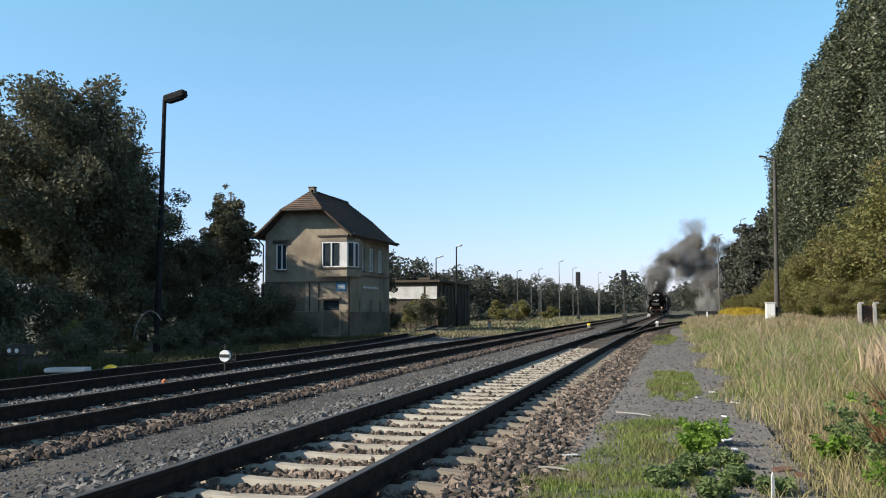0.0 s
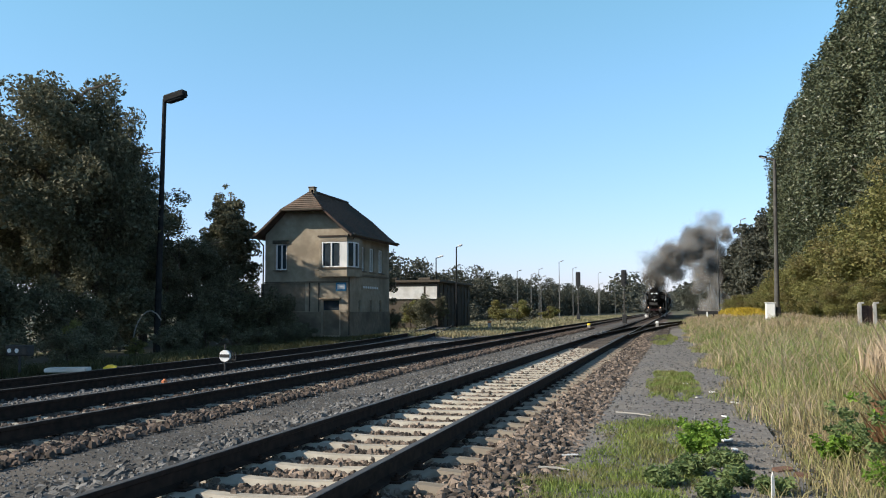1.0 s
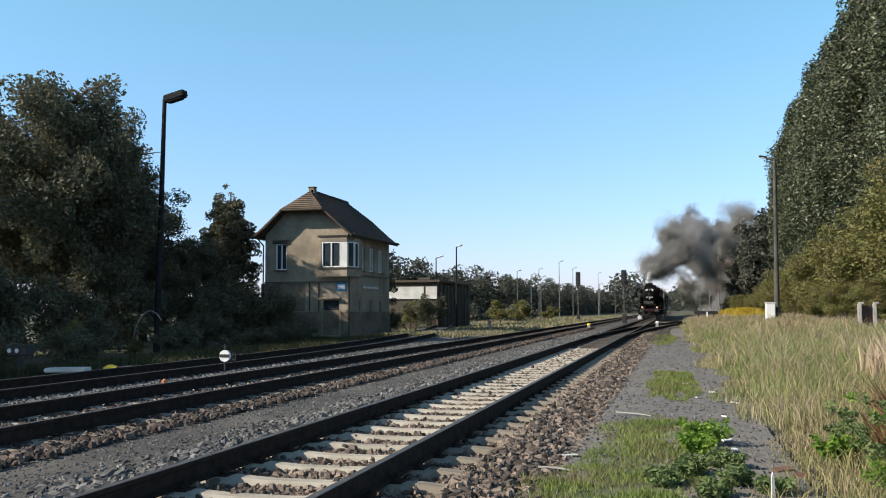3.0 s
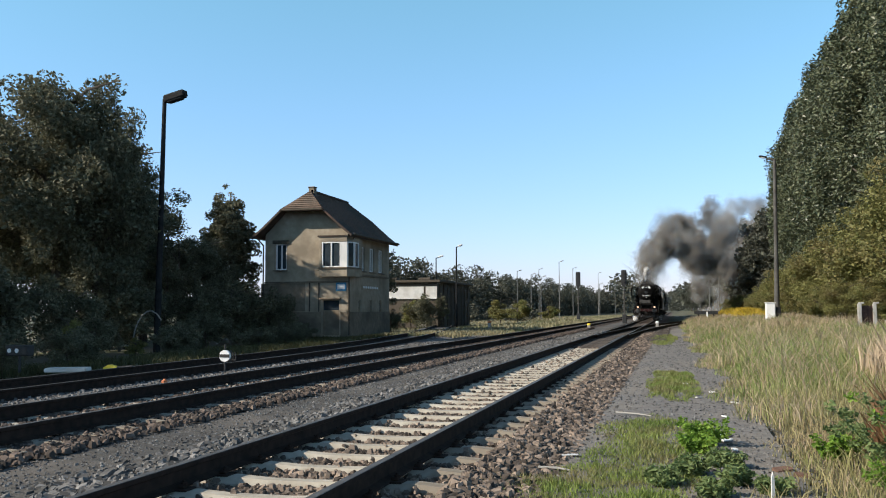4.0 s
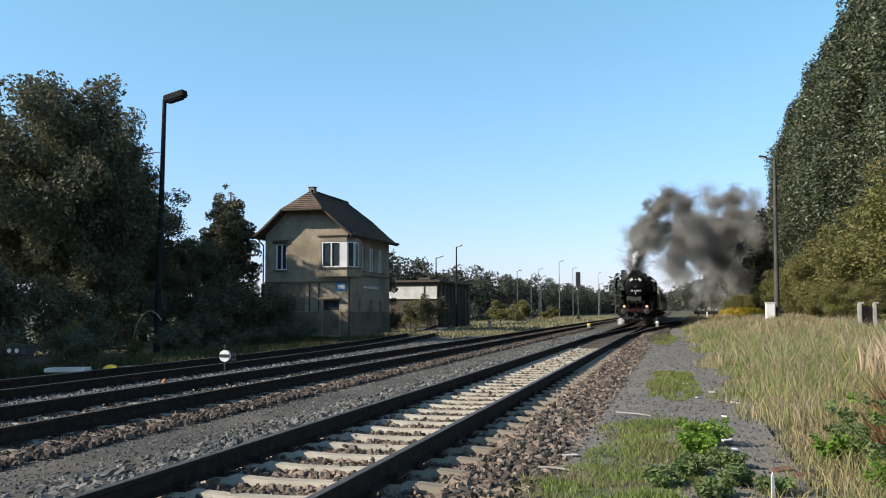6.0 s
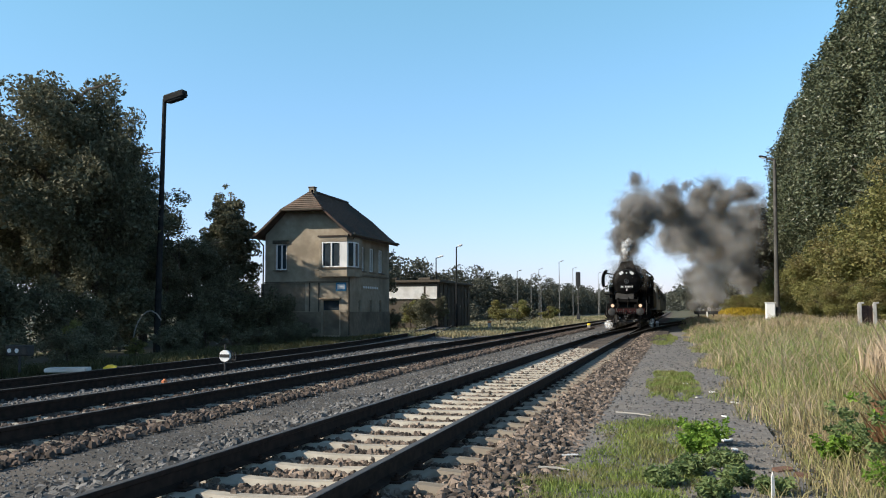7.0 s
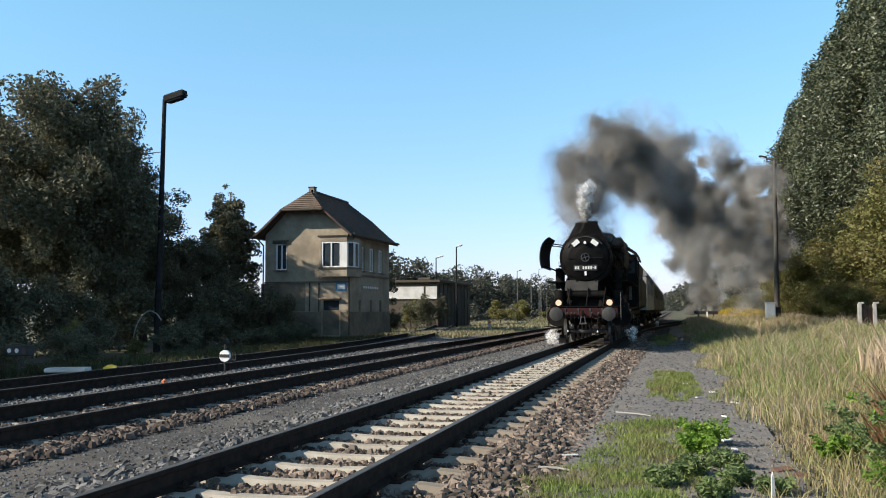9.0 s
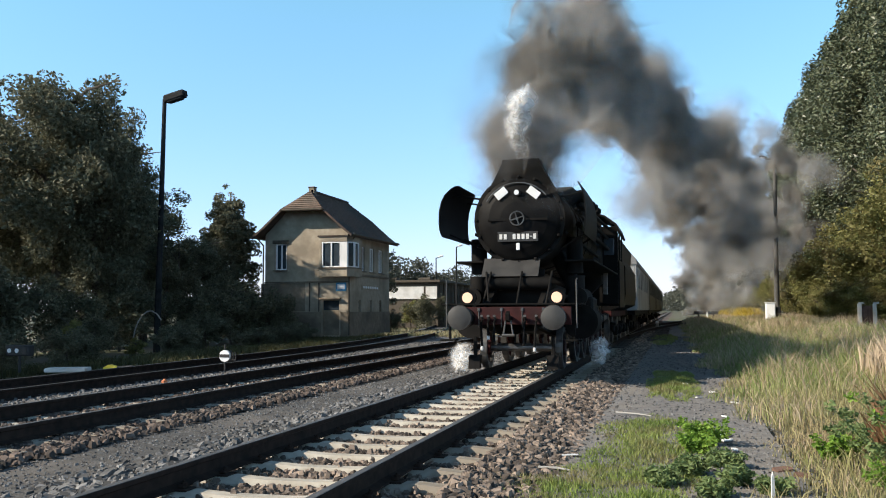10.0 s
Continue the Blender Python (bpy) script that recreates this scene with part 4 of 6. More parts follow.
put(scrub, [(-20.2 + 0.5 * math.sin(i * 2.1) - 0.22 * i * (i < 6), 24 + i * 2.9, 0.75 + 0.35 * ((i * 37) % 10) / 10, i * 77, 1.0 + 0.3 * ((i * 53) % 10) / 10) for i in range(10)]
    + [(-17.6, 29.5, 0.55, 50, 1), (-16.2, 33.0, 0.5, 150, 0.9), (-15.6, 26, 0.5, 250, 0.8), (-13.2, 22, 0.45, 20, 0.8), (-14.6, 30, 0.5, 80, 0.7), (-14.2, 36, 0.5, 130, 0.6), (-15.2, 41, 0.55, 190, 0.7), (-16.5, 46, 0.5, 240, 0.7), (-12.4, 18.5, 0.4, 310, 0.8), (-17.5, 37.5, 0.7, 10, 0.8), (-20, 49.6, 0.7, 20, 1.0), (-21.6, 50.0, 0.85, 80, 1.1), (-18.4, 50.5, 0.35, 130, 1),
       (-16.8, 63.0, 0.5, 10, 1.2), (-17.2, 72.5, 0.9, 60, 1.1)])
sunlit = tree("sunlit_bush", "pale green sunlit bush beside the shed", 3.0, 1.3, 3500, 0.075, M["leaf_bush"], 14, clear=0.0, clumps=26, group="bushes by the shed")
# the two small verge copies: pale leaf colour stands in for sunlit bush tips
put(sunlit, [(-18.4, 73.5, 0.95, 0, 1.1), (-16.6, 26.6, 0.5, 60, 1.2), (-15.9, 29.5, 0.35, 160, 0.9), (-13.2, 96, 1.2, 30, 0.9), (-11.8, 110, 1.0, 90, 0.8), (-16.5, 104, 1.3, 200, 0.9)])

def bramble_cane(x, y, turn):
    """A bare cane that rises and bends over to the ground."""
    t = thing("bramble_cane", "pale bare cane arching over the verge", "plant", pose(x, y, ground_z(x, y), 0, 0, turn))
    bm = B()
    pts = [(0.75 - 0.75 * math.cos(a), 0, 1.75 * math.sin(a)) for a in [radians(16 * i) for i in range(9)]]
    for a, b in zip(pts, pts[1:]):
        cyl(bm, a, b, 0.03, 0.026, 6)
    part("cane", bm, M["pole_concrete"], t)


bramble_cane(-18.6, 33.4, 12)

# poplars and hedge along the right side
poplar = tree("poplar", "tall columnar poplar with dense grey-green leaves", 20.5, 3.0, 48000, 0.125, M["leaf_poplar"], 21, "poplar", 0.04, 170, "row of poplars")
put(poplar, [(15.9 + 0.8 * math.sin(i * 1.9), 50 + i * 5.2, 1.0 + 0.07 * math.sin(i * 2.7), i * 67, 1.0 + 0.05 * math.sin(i * 1.3)) for i in range(11)]
    + [(22 + 1.0 * math.sin(i * 2.9), 56 + i * 6.5, 1.05, i * 101, 1.02) for i in range(8)])
wood = tree("woodland_tree", "dark woodland tree at the edge of the yard", 13.0, 4.2, 9000, 0.24, M["leaf_far"], 22, clear=0.03, clumps=60, group="woodland edge")
put(wood, [(15.0 + 0.8 * math.sin(i * 2.3), 108 + i * 7.0, 1.0 + 0.12 * math.sin(i * 1.7), i * 59, 1.05) for i in range(10)]
    + [(16.0 + 1.5 * math.sin(i * 2.3) - 0.02 * i * i, 190 + i * 14, 1.0 + 0.12 * math.sin(i * 1.7), i * 59, 1.0) for i in range(17)])
hedge = tree("hedge_tree", "yellow-green bushy tree in front of the poplars", 8.0, 3.2, 22000, 0.095, M["leaf_bush"], 23, clear=0.0, clumps=80, group="hedge of bushy trees")
put(hedge, [(14.2, 44, 1.05, 0, 1.08), (13.6, 50, 1.0, 70, 1.0), (13.0, 57, 0.9, 140, 0.95), (12.6, 64, 0.8, 210, 0.95), (12.4, 71, 0.75, 280, 0.9), (12.0, 79, 0.72, 350, 0.85), (14.8, 40, 1.0, 33, 1.1),
            (11.6, 88, 0.62, 50, 0.8), (11.2, 98, 0.5, 90, 0.8), (11.8, 43.5, 0.42, 10, 0.8), (11.3, 49, 0.4, 200, 0.8), (10.9, 55, 0.35, 110, 0.9), (10.4, 110, 0.5, 20, 0.75), (9.8, 122, 0.45, 120, 0.7)])


# distant woods on the far side of the yard
def far_woods():
    rng = random.Random(31)
    cs = []
    for i in range(190):
        u = i / 190
        y = 118 + 520 * u ** 1.35
        x = -38 + 12 * u + rng.uniform(-6, 3)
        h = rng.uniform(6.5, 9.8) * (1 + 0.1 * u)
        for k in range(4):
            z = h * (0.12 + 0.27 * k)
            r = rng.uniform(2.0, 3.2) * (1.15 - 0.2 * k) * (1 + 0.45 * u)
            cs.append(((x + rng.uniform(-1.2, 1.2), y + rng.uniform(-1.5, 1.5), z), (r, r, r * 0.8)))
    for i in range(70):
        x, y = rng.uniform(-34, -18), rng.uniform(100, 150)
        if x > -24 and y < 118:
            continue
        r = rng.uniform(0.8, 1.7)
        cs.append(((x, y, r * 0.7), (r, r, r)))
    v, f = leaf_cloud(rng, cs, 330000, 0.27)
    ob = data_part("far_woods", v, f, M["leaf_far"])
    tagged(ob, "dark line of distant woods beyond the sidings", "woods", kind="stuff")
    cs = []
    for i in range(60):
        u = i / 60
        y = 420 + 900 * u
        for k in range(3):
            r = rng.uniform(5, 8)
            cs.append(((26 - 50 * u + rng.uniform(-6, 6) if i % 2 else -18 - 20 * u + rng.uniform(-6, 6), y, 4 + 5 * k), (r, r, r * 0.8)))
    v, f = leaf_cloud(rng, cs, 14000, 1.1)
    ob = data_part("horizon_woods", v, f, M["leaf_far"])
    tagged(ob, "hazy woods closing the view along the line", "woods", kind="stuff")


far_woods()


# ---------- grass ----------
def blades(name, pick, count, material, label, width=0.005, seed=1, seg=2, category="grass"):
    """Bent grass blades scattered by pick(rng) -> x, y, height, lean."""
    rng = random.Random(seed)
    verts, faces = [], []
    for _ in range(count):
        x, y, h, lean = pick(rng)
        z = ground_z(x, y) - 0.02
        a, b = rng.uniform(0, 6.283), rng.uniform(0, 6.283)
        wx, wy = math.cos(a), math.sin(a)
        w = width * (1 + 0.06 * max(0, y - 8)) * rng.uniform(0.6, 1.5)
        lx, ly = math.cos(b) * lean * h, math.sin(b) * lean * h
        k = len(verts)
        verts += [(x - wx * w, y - wy * w, z), (x + wx * w, y + wy * w, z),
                  (x + lx * 0.3 + wx * w * 0.8, y + ly * 0.3 + wy * w * 0.8, z + h * 0.6), (x + lx * 0.3 - wx * w * 0.8, y + ly * 0.3 - wy * w * 0.8, z + h * 0.6),
                  (x + lx, y + ly, z + h)]
        faces += [(k, k + 1, k + 2, k + 3), (k + 3, k + 2, k + 4)]
    ob = data_part(name, verts, faces, material)
    return tagged(ob, label, category, kind="stuff")


def edge_x(y):
    """Edge of the tall grass beside the footpath."""
    return 3.85 + 0.25 * math.sin(y * 0.7) + 0.15 * math.sin(y * 2.3) + (0.0 if y < 14 else -0.004 * (y - 14))


def meadow(h0, h1, power, y0=4.5, y1=110, wide=9.5, clump=0.0, pw=1.0):
    def pick(rng):
        while True:
            y = y0 + (y1 - y0) * rng.random() ** power
            x = edge_x(y) + wide * rng.random() ** pw
            n = noise.noise(Vector((x * 0.5, y * 0.35, 9)))
            if n > clump + rng.uniform(-0.25, 0.25):
                rim = min(1.0, 0.35 + (x - edge_x(y)) * 0.7)
                return x, y, rng.uniform(h0, h1) * rim * (0.8 + 0.5 * max(0, n)) * min(1.0, 0.5 + 0.03 * y), rng.uniform(0.15, 0.95)
    return pick


blades("meadow_grass", meadow(0.2, 0.6, 1.9, clump=-0.6), 130000, M["grass_meadow"], "tall green grass beside the footpath", seed=41, width=0.004)
blades("dry_grass", meadow(0.35, 0.8, 1.3, clump=0.0, y0=12), 17000, M["grass_dry"], "tall dry straw-coloured grass with seed heads", seed=42, width=0.004)


def patch(cx, cy, rx, ry, h0, h1):
    def pick(rng):
        while True:
            u, v = rng.uniform(-1, 1), rng.uniform(-1, 1)
            q = u * u + v * v + 0.9 * noise.noise(Vector((u * 2.2 + cx, v * 2.2 + cy, 4))) + rng.uniform(-0.15, 0.15)
            if q < 1:
                return cx + u * rx, cy + v * ry, rng.uniform(h0, h1) * (1.1 - 0.6 * max(0.0, q)), rng.uniform(0.1, 0.6)
    return pick


blades("grass_tuft_path", patch(2.95, 18.6, 0.5, 3.6, 0.04, 0.15), 11000, M["grass_green"], "low green grass patch on the footpath", seed=43, category="grass patch")
blades("grass_tuft_near", patch(2.75, 10.6, 0.7, 2.6, 0.03, 0.12), 13000, M["grass_green"], "short green grass patch on the footpath", seed=44, category="grass patch")
blades("grass_tuft_edge", patch(2.2, 7.6, 1.1, 1.2, 0.03, 0.12), 14000, M["grass_green"], "short green grass in the foreground", seed=45, category="grass patch")
blades("grass_tuft_far", patch(2.4, 46, 0.7, 8, 0.05, 0.18), 5000, M["grass_green"], "low green grass on the far footpath", seed=46, category="grass patch")
# verge blades take the darkened grass, so they look shaded where sun gets through
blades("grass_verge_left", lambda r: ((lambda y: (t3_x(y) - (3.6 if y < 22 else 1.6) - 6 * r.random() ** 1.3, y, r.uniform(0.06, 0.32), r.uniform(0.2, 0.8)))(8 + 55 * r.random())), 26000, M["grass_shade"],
       "rough grass in tree shade beside the siding, darkened in its colour", seed=47, width=0.007)
blades("grass_yard", lambda r: ((lambda y: (-6.4 - 20 * r.random() * min(1, (y - 45) / 40 + 0.2), y, r.uniform(0.08, 0.36), r.uniform(0.1, 0.6)))(48 + 170 * r.random() ** 1.3)), 42000, M["grass_yard"],
       "dry sunlit grass between the far sidings", seed=48, width=0.012)
blades("goldenrod", patch(9.9, 102, 2.0, 22, 0.6, 1.1), 8000, M["golden"], "yellow flowering goldenrod along the fence", seed=49, width=0.012, category="flowers")


def weed(x, y, h, n, material, label, seed):
    """A leafy weed: stems with broad leaves."""
    rng = random.Random(seed)
    t = thing("weed", label, "plant", pose(x, y, 0))
    bm = B()
    cs = []
    for _ in range(n):
        a, l = rng.uniform(0, 6.283), rng.uniform(0.2, 1.1) * h
        e = Vector((math.cos(a) * l, math.sin(a) * l, h * rng.uniform(0.5, 1.0)))
        cyl(bm, (0, 0, -0.02), e, 0.006, 0.003, 4)
        cs += [(tuple(e * u), (0.06, 0.06, 0.05)) for u in (0.5, 0.75, 1.0)]
    part("stems", bm, M["herb_dark"], t)
    v, f = leaf_cloud(rng, cs, n * 80, 0.024, 0.5)
    data_part("leaves", v, f, material, t)


for i, (wx, wy, wh, wm) in enumerate(((3.3, 10.3, 0.32, "herb"), (3.22, 9.7, 0.22, "herb"), (3.45, 8.9, 0.3, "herb_dark"), (3.15, 8.4, 0.32, "herb_dark"), (3.5, 8.0, 0.3, "herb_dark"), (2.9, 7.9, 0.28, "herb_dark"),
                                      (3.75, 7.7, 0.25, "herb_dark"), (3.3, 7.5, 0.25, "herb_dark"), (4.9, 8.4, 0.75, "herb_dark"), (5.3, 8.9, 0.8, "herb"), (5.0, 7.4, 0.5, "herb_dark"),
                                      (5.2, 8.0, 0.35, "herb"), (5.55, 8.3, 0.4, "herb_dark"), (5.6, 9.3, 0.45, "herb"), (5.9, 9.9, 0.5, "herb_dark"), (4.75, 7.7, 0.3, "herb"), (5.6, 7.6, 0.4, "herb"),
                                      (4.8, 10.2, 0.32, "herb_dark"), (4.45, 9.4, 0.25, "herb"), (6.2, 10.6, 0.45, "herb"))):
    weed(wx, wy, wh * (0.5 if wx < 4 and wm == "herb_dark" else 1.0), 16, M[wm], "bright leafy weed on the footpath" if wm == "herb" else "low dark-green leafy weed", 60 + i)


blades("dock_stalks", patch(5.15, 9.3, 0.35, 0.8, 0.5, 0.85), 900, M["dock"], "rust-brown dock stalks in the grass", seed=50, width=0.01, category="plants")
blades("tall_plumes", patch(6.9, 16.5, 0.8, 2.2, 0.9, 1.25), 500, M["grass_dry"], "tall pale grass plumes", seed=51, width=0.01, category="grass")
blades("grass_behind", lambda r: (4.0 + 7 * r.random(), -5 + 9.5 * r.random(), r.uniform(0.2, 0.5), r.uniform(0.1, 0.5)), 14000, M["grass_meadow"], "tall green grass at the end of the footpath", seed=53)
blades("straw_edge", meadow(0.2, 0.5, 1.6, clump=-0.3, y0=5, y1=60, wide=1.2), 3000, M["grass_dry"], "dry straw along the path edge", seed=52, width=0.004)


def litter(x, y, s, turn):
    t = thing("white_litter", "scrap of white paper on the footpath", "litter", pose(x, y, 0.035, random.uniform(-8, 8), random.uniform(-8, 8), turn), "litter on the path")
    bm = B()
    prism(bm, [(-s, -s * 0.5), (s * 0.8, -s * 0.6), (s, s * 0.3), (s * 0.1, s * 0.6), (-s * 0.9, s * 0.4)], 0, 0.012, "z")
    part("scrap", bm, M["white"], t)


for i, (x, y) in enumerate(((3.19, 18.4), (3.38, 15.6), (3.62, 16.6), (3.65, 12.9), (3.52, 11.0), (3.55, 10.6), (3.6, 9.9), (3.9, 14.8), (2.0, 9.2))):
    litter(x, y, 0.05 + 0.02 * (i % 3), i * 47)

def stake(x, y):
    t = thing("wooden_stake", "thin bleached stake standing beside the footpath", "stake", pose(x, y, -0.03, 3, -2, 20))
    bm = B()
    prism(bm, [(-0.014, 0), (0.014, 0), (0.011, 0.2), (0.0, 0.25), (-0.011, 0.2)], -0.008, 0.008)
    part("stake", bm, M["grey_light"], t)


stake(3.74, 7.55)


def dry_stick(x, y, length, turn):
    t = thing("dry_stick", "bleached dry stick lying on the footpath", "stick", pose(x, y, 0.045, 0, 1, turn), "sticks on the path")
    bm = B()
    cyl(bm, (-length / 2, 0, 0), (0.1 * length, 0.02, 0.004), 0.012, 0.011, 6)
    cyl(bm, (0.1 * length, 0.02, 0.004), (length / 2, -0.01, 0), 0.011, 0.006, 6)
    part("stick", bm, M["pole_concrete"], t)


dry_stick(2.45, 12.9, 0.55, -28)
dry_stick(1.95, 8.35, 0.3, -12)


def broken_brick(x, y, turn, s):
    t = thing("broken_brick", "broken red brick half sunk in the path edge", "brick", pose(x, y, 0.005, 6, -5, turn), "broken bricks")
    bm = B()
    prism(bm, [(-0.11 * s, -0.055), (0.07 * s, -0.06), (0.1 * s, -0.01), (0.06 * s, 0.05), (-0.1 * s, 0.057)], -0.03, 0.045, "z")
    part("brick", bm, M["brick"], t)


for bx, by, bt, bs in ((3.95, 8.8, 25, 0.8), (4.06, 8.55, 80, 0.5)):
    broken_brick(bx, by, bt, bs)


def rusty_sheet():
    t = thing("rusty_sheet", "rust-brown corrugated sheet fixed between two fence posts", "sheet metal", pose(9.97, 37.15, ground_z(10, 37) - 0.1, 0, 0, 12))
    verts, faces = [], []
    for i in range(25):
        u = -0.21 + 0.0175 * i
        for d in (-0.004, 0.004):
            for z in (0.05, 1.12):
                verts.append((u, 0.012 * math.sin(i * 1.57) + d, z))
    for i in range(24):
        k = i * 4
        faces += [(k, k + 4, k + 5, k + 1), (k + 3, k + 7, k + 6, k + 2), (k + 1, k + 5, k + 7, k + 3), (k, k + 2, k + 6, k + 4)]
    data_part("sheet", verts, faces, M["rust"], t)


rusty_sheet()

# ---------- steam train ----------
def speed_place(t):
    """Where the buffers stand along the main track at t seconds."""
    u = 10.0 - t
    return 16.61 + 14.35 * u - 0.1 * u * u


def build_loco():
    lo = thing("steam_locomotive", "black steam locomotive with red buffer beam and smoke deflectors under steam", "locomotive")
    # buffer beam with buffers, hook, hoses, lamps
    bm = B()
    box(bm, (0, 0.66, 1.08), (2.3, 0.07, 0.34), 0.012)
    beam = part("buffer_beam", bm, M["red"], lo, "dull red buffer beam")
    for s in (-1, 1):
        bm = B()
        cyl(bm, (s * 0.875, 0.62, 1.05), (s * 0.875, 0.2, 1.05), 0.13, 0.11, 16)
        cyl(bm, (s * 0.875, 0.66, 1.05), (s * 0.875, 0.58, 1.05), 0.19, 0.17, 16)
        bf = part("buffer", bm, M["black_matt"], lo, smooth=True)
        bm = B()
        cyl(bm, (s * 0.875, 0.12, 1.05), (s * 0.875, 0.03, 1.05), 0.235, 0.225, 32)
        cyl(bm, (s * 0.875, 0.031, 1.05), (s * 0.875, 0.0, 1.05), 0.22, 0.12, 32)
        part("buffer_disc", bm, M["grey_dull"], bf, "dull grey buffer head", smooth=True)
        bm = B()
        cyl(bm, (s * 0.865, 0.72, 1.43), (s * 0.865, 0.98, 1.43), 0.165, 0.13, 20)
        box(bm, (s * 0.865, 0.85, 1.26), (0.12, 0.16, 0.14), 0.02)
        lp = part("lamp", bm, M["black"], lo, smooth=True)
        bm = B()
        cyl(bm, (s * 0.865, 0.715, 1.43), (s * 0.865, 0.7, 1.43), 0.105, 0.1, 20)
        part("lamp_lens", bm, M["headlight"], lp, "lit headlamp lens")
        bm = B()
        cyl(bm, (s * 1.25, 0.6, 0.85), (s * 1.25, 0.6, 1.75), 0.014, seg=6)
        cyl(bm, (s * 1.25, 0.6, 1.75), (s * 1.25, 0.75, 1.78), 0.014, seg=6)
        part("handrail", bm, M["steel"], lo)
        bm = B()
        box(bm, (s * 1.2, 0.62, 0.62), (0.3, 0.28, 0.035), 0.008)
        box(bm, (s * 1.2, 0.66, 0.75), (0.04, 0.04, 0.28), 0.005)
        part("step", bm, M["black_matt"], lo)
        bm = B()
        box(bm, (s * 0.76, 0.95, 0.38), (0.07, 0.05, 0.6), 0.01)
        prism(bm, [(0.85, 0.32), (1.05, 0.32), (0.95, 0.08), (0.78, 0.06)], s * 0.76 - 0.11, s * 0.76 + 0.11, "x")
        part("rail_guard", bm, M["black_matt"], lo)
    bm = B()
    cyl(bm, (0, 0.62, 1.04), (0, 0.35, 1.04), 0.04, seg=8)
    prism(bm, [(0.35, 0.96), (0.24, 1.0), (0.22, 1.12), (0.3, 1.17), (0.36, 1.08)], -0.035, 0.035, "x")
    part("coupling_hook", bm, M["black_matt"], lo)
    bm = B()
    for s in (-1, 1):
        cyl(bm, (s * 0.05, 0.34, 1.0), (s * 0.09, 0.33, 0.72), 0.018, seg=6)
    cyl(bm, (-0.12, 0.33, 0.72), (0.12, 0.33, 0.72), 0.026, seg=8)
    part("screw_coupling", bm, M["steel"], lo)
    for x, l, tip in ((-0.55, 0.5, 1), (-0.3, 0.42, 0), (0.28, 0.48, 0), (0.5, 0.52, 1), (-0.42, 0.3, 1)):
        bm = B()
        pts = [(x, 0.6, 1.0), (x, 0.5, 0.95), (x * 0.98, 0.45, 0.8), (x * 0.95, 0.44, 1.0 - l)]
        for a, b in zip(pts, pts[1:]):
            cyl(bm, a, b, 0.022, seg=8)
        hs = part("brake_hose", bm, M["black_matt"], lo, smooth=True)
        bm = B()
        cyl(bm, (x, 0.6, 1.02), (x, 0.52, 1.08), 0.03, seg=8)
        part("hose_tap", bm, M["steel"], hs)
        if tip:
            bm = B()
            box(bm, (x * 0.95, 0.43, 1.0 - l - 0.03), (0.05, 0.05, 0.08), 0.01)
            part("hose_coupling", bm, M["grey_light"], hs)
    for x in (-0.62, -0.18, 0.22, 0.62):
        bm = B()
        cyl(bm, (x, 0.62, 1.22), (x, 0.62, 0.86), 0.012, seg=6)
        box(bm, (x, 0.615, 1.2), (0.05, 0.03, 0.07), 0.006)
        part("lamp_iron", bm, M["steel"], lo)
    # frames and front apron
    for s in (-1, 1):
        bm = B()
        prism(bm, [(0.7, 0.85), (0.7, 1.25), (1.5, 1.55), (2.0, 1.75), (12.6, 1.5), (12.6, 0.85), (3.0, 0.62)], s * 0.52 - 0.05, s * 0.52 + 0.05, "x")
        part("frame_plate", bm, M["black_matt"], lo, "dark frame plate")
    bm = B()
    box(bm, (0, 1.0, 1.3), (2.7, 0.75, 0.035), 0.008)
    part("front_platform", bm, M["black_matt"], lo)
    bm = B()
    prism(bm, [(-0.5, 1.32), (0.5, 1.32), (0.5, 2.0), (-0.5, 2.0)], 1.72, 1.76)
    part("cylinder_saddle", bm, M["black_matt"], lo)
    bm = B()
    prism(bm, [(1.36, 1.86), (1.4, 1.85), (1.75, 2.22), (1.71, 2.24)], -0.72, 0.42, "x")
    part("sloping_plate", bm, M["grey_dull"], lo, "dusty grey sloping plate below the smokebox")
    for x, lean in ((-0.62, 0.1), (-0.5, -0.12), (0.05, 0.05), (0.62, 0.08)):
        bm = B()
        cyl(bm, (x, 1.0, 1.3), (x + lean, 1.38, 1.95), 0.022, seg=8)
        part("drain_pipe", bm, M["black_matt"], lo)
    bm = B()
    cyl(bm, (-0.65, 1.45, 1.72), (0.65, 1.45, 1.72), 0.13, seg=14)
    part("air_reservoir", bm, M["black_matt"], lo, smooth=True)
    # boiler
    CZ, R = 3.02, 0.9
    bm = B()
    cyl(bm, (0, 1.7, CZ), (0, 3.3, CZ), R + 0.03, seg=40)
    part("smokebox", bm, M["black_matt"], lo, "sooty smokebox", smooth=True)
    bm = B()
    cyl(bm, (0, 3.3, CZ), (0, 9.3, CZ), R, R + 0.03, seg=40)
    boil = part("boiler", bm, M["black"], lo, smooth=True)
    for y in (4.3, 5.5, 6.7, 7.9):
        bm = B()
        cyl(bm, (0, y, CZ), (0, y + 0.06, CZ), R + 0.03, seg=40)
        part("boiler_band", bm, M["black"], boil)
    bm = B()
    box(bm, (0, 10.0, 2.75), (2.0, 1.5, 2.3), 0.35)
    part("firebox", bm, M["black"], lo, smooth=True)
    # smokebox door, dished
    bm = B()
    rings = [(0.84, 1.70), (0.84, 1.66), (0.78, 1.62), (0.6, 1.55), (0.35, 1.5), (0.12, 1.48)]
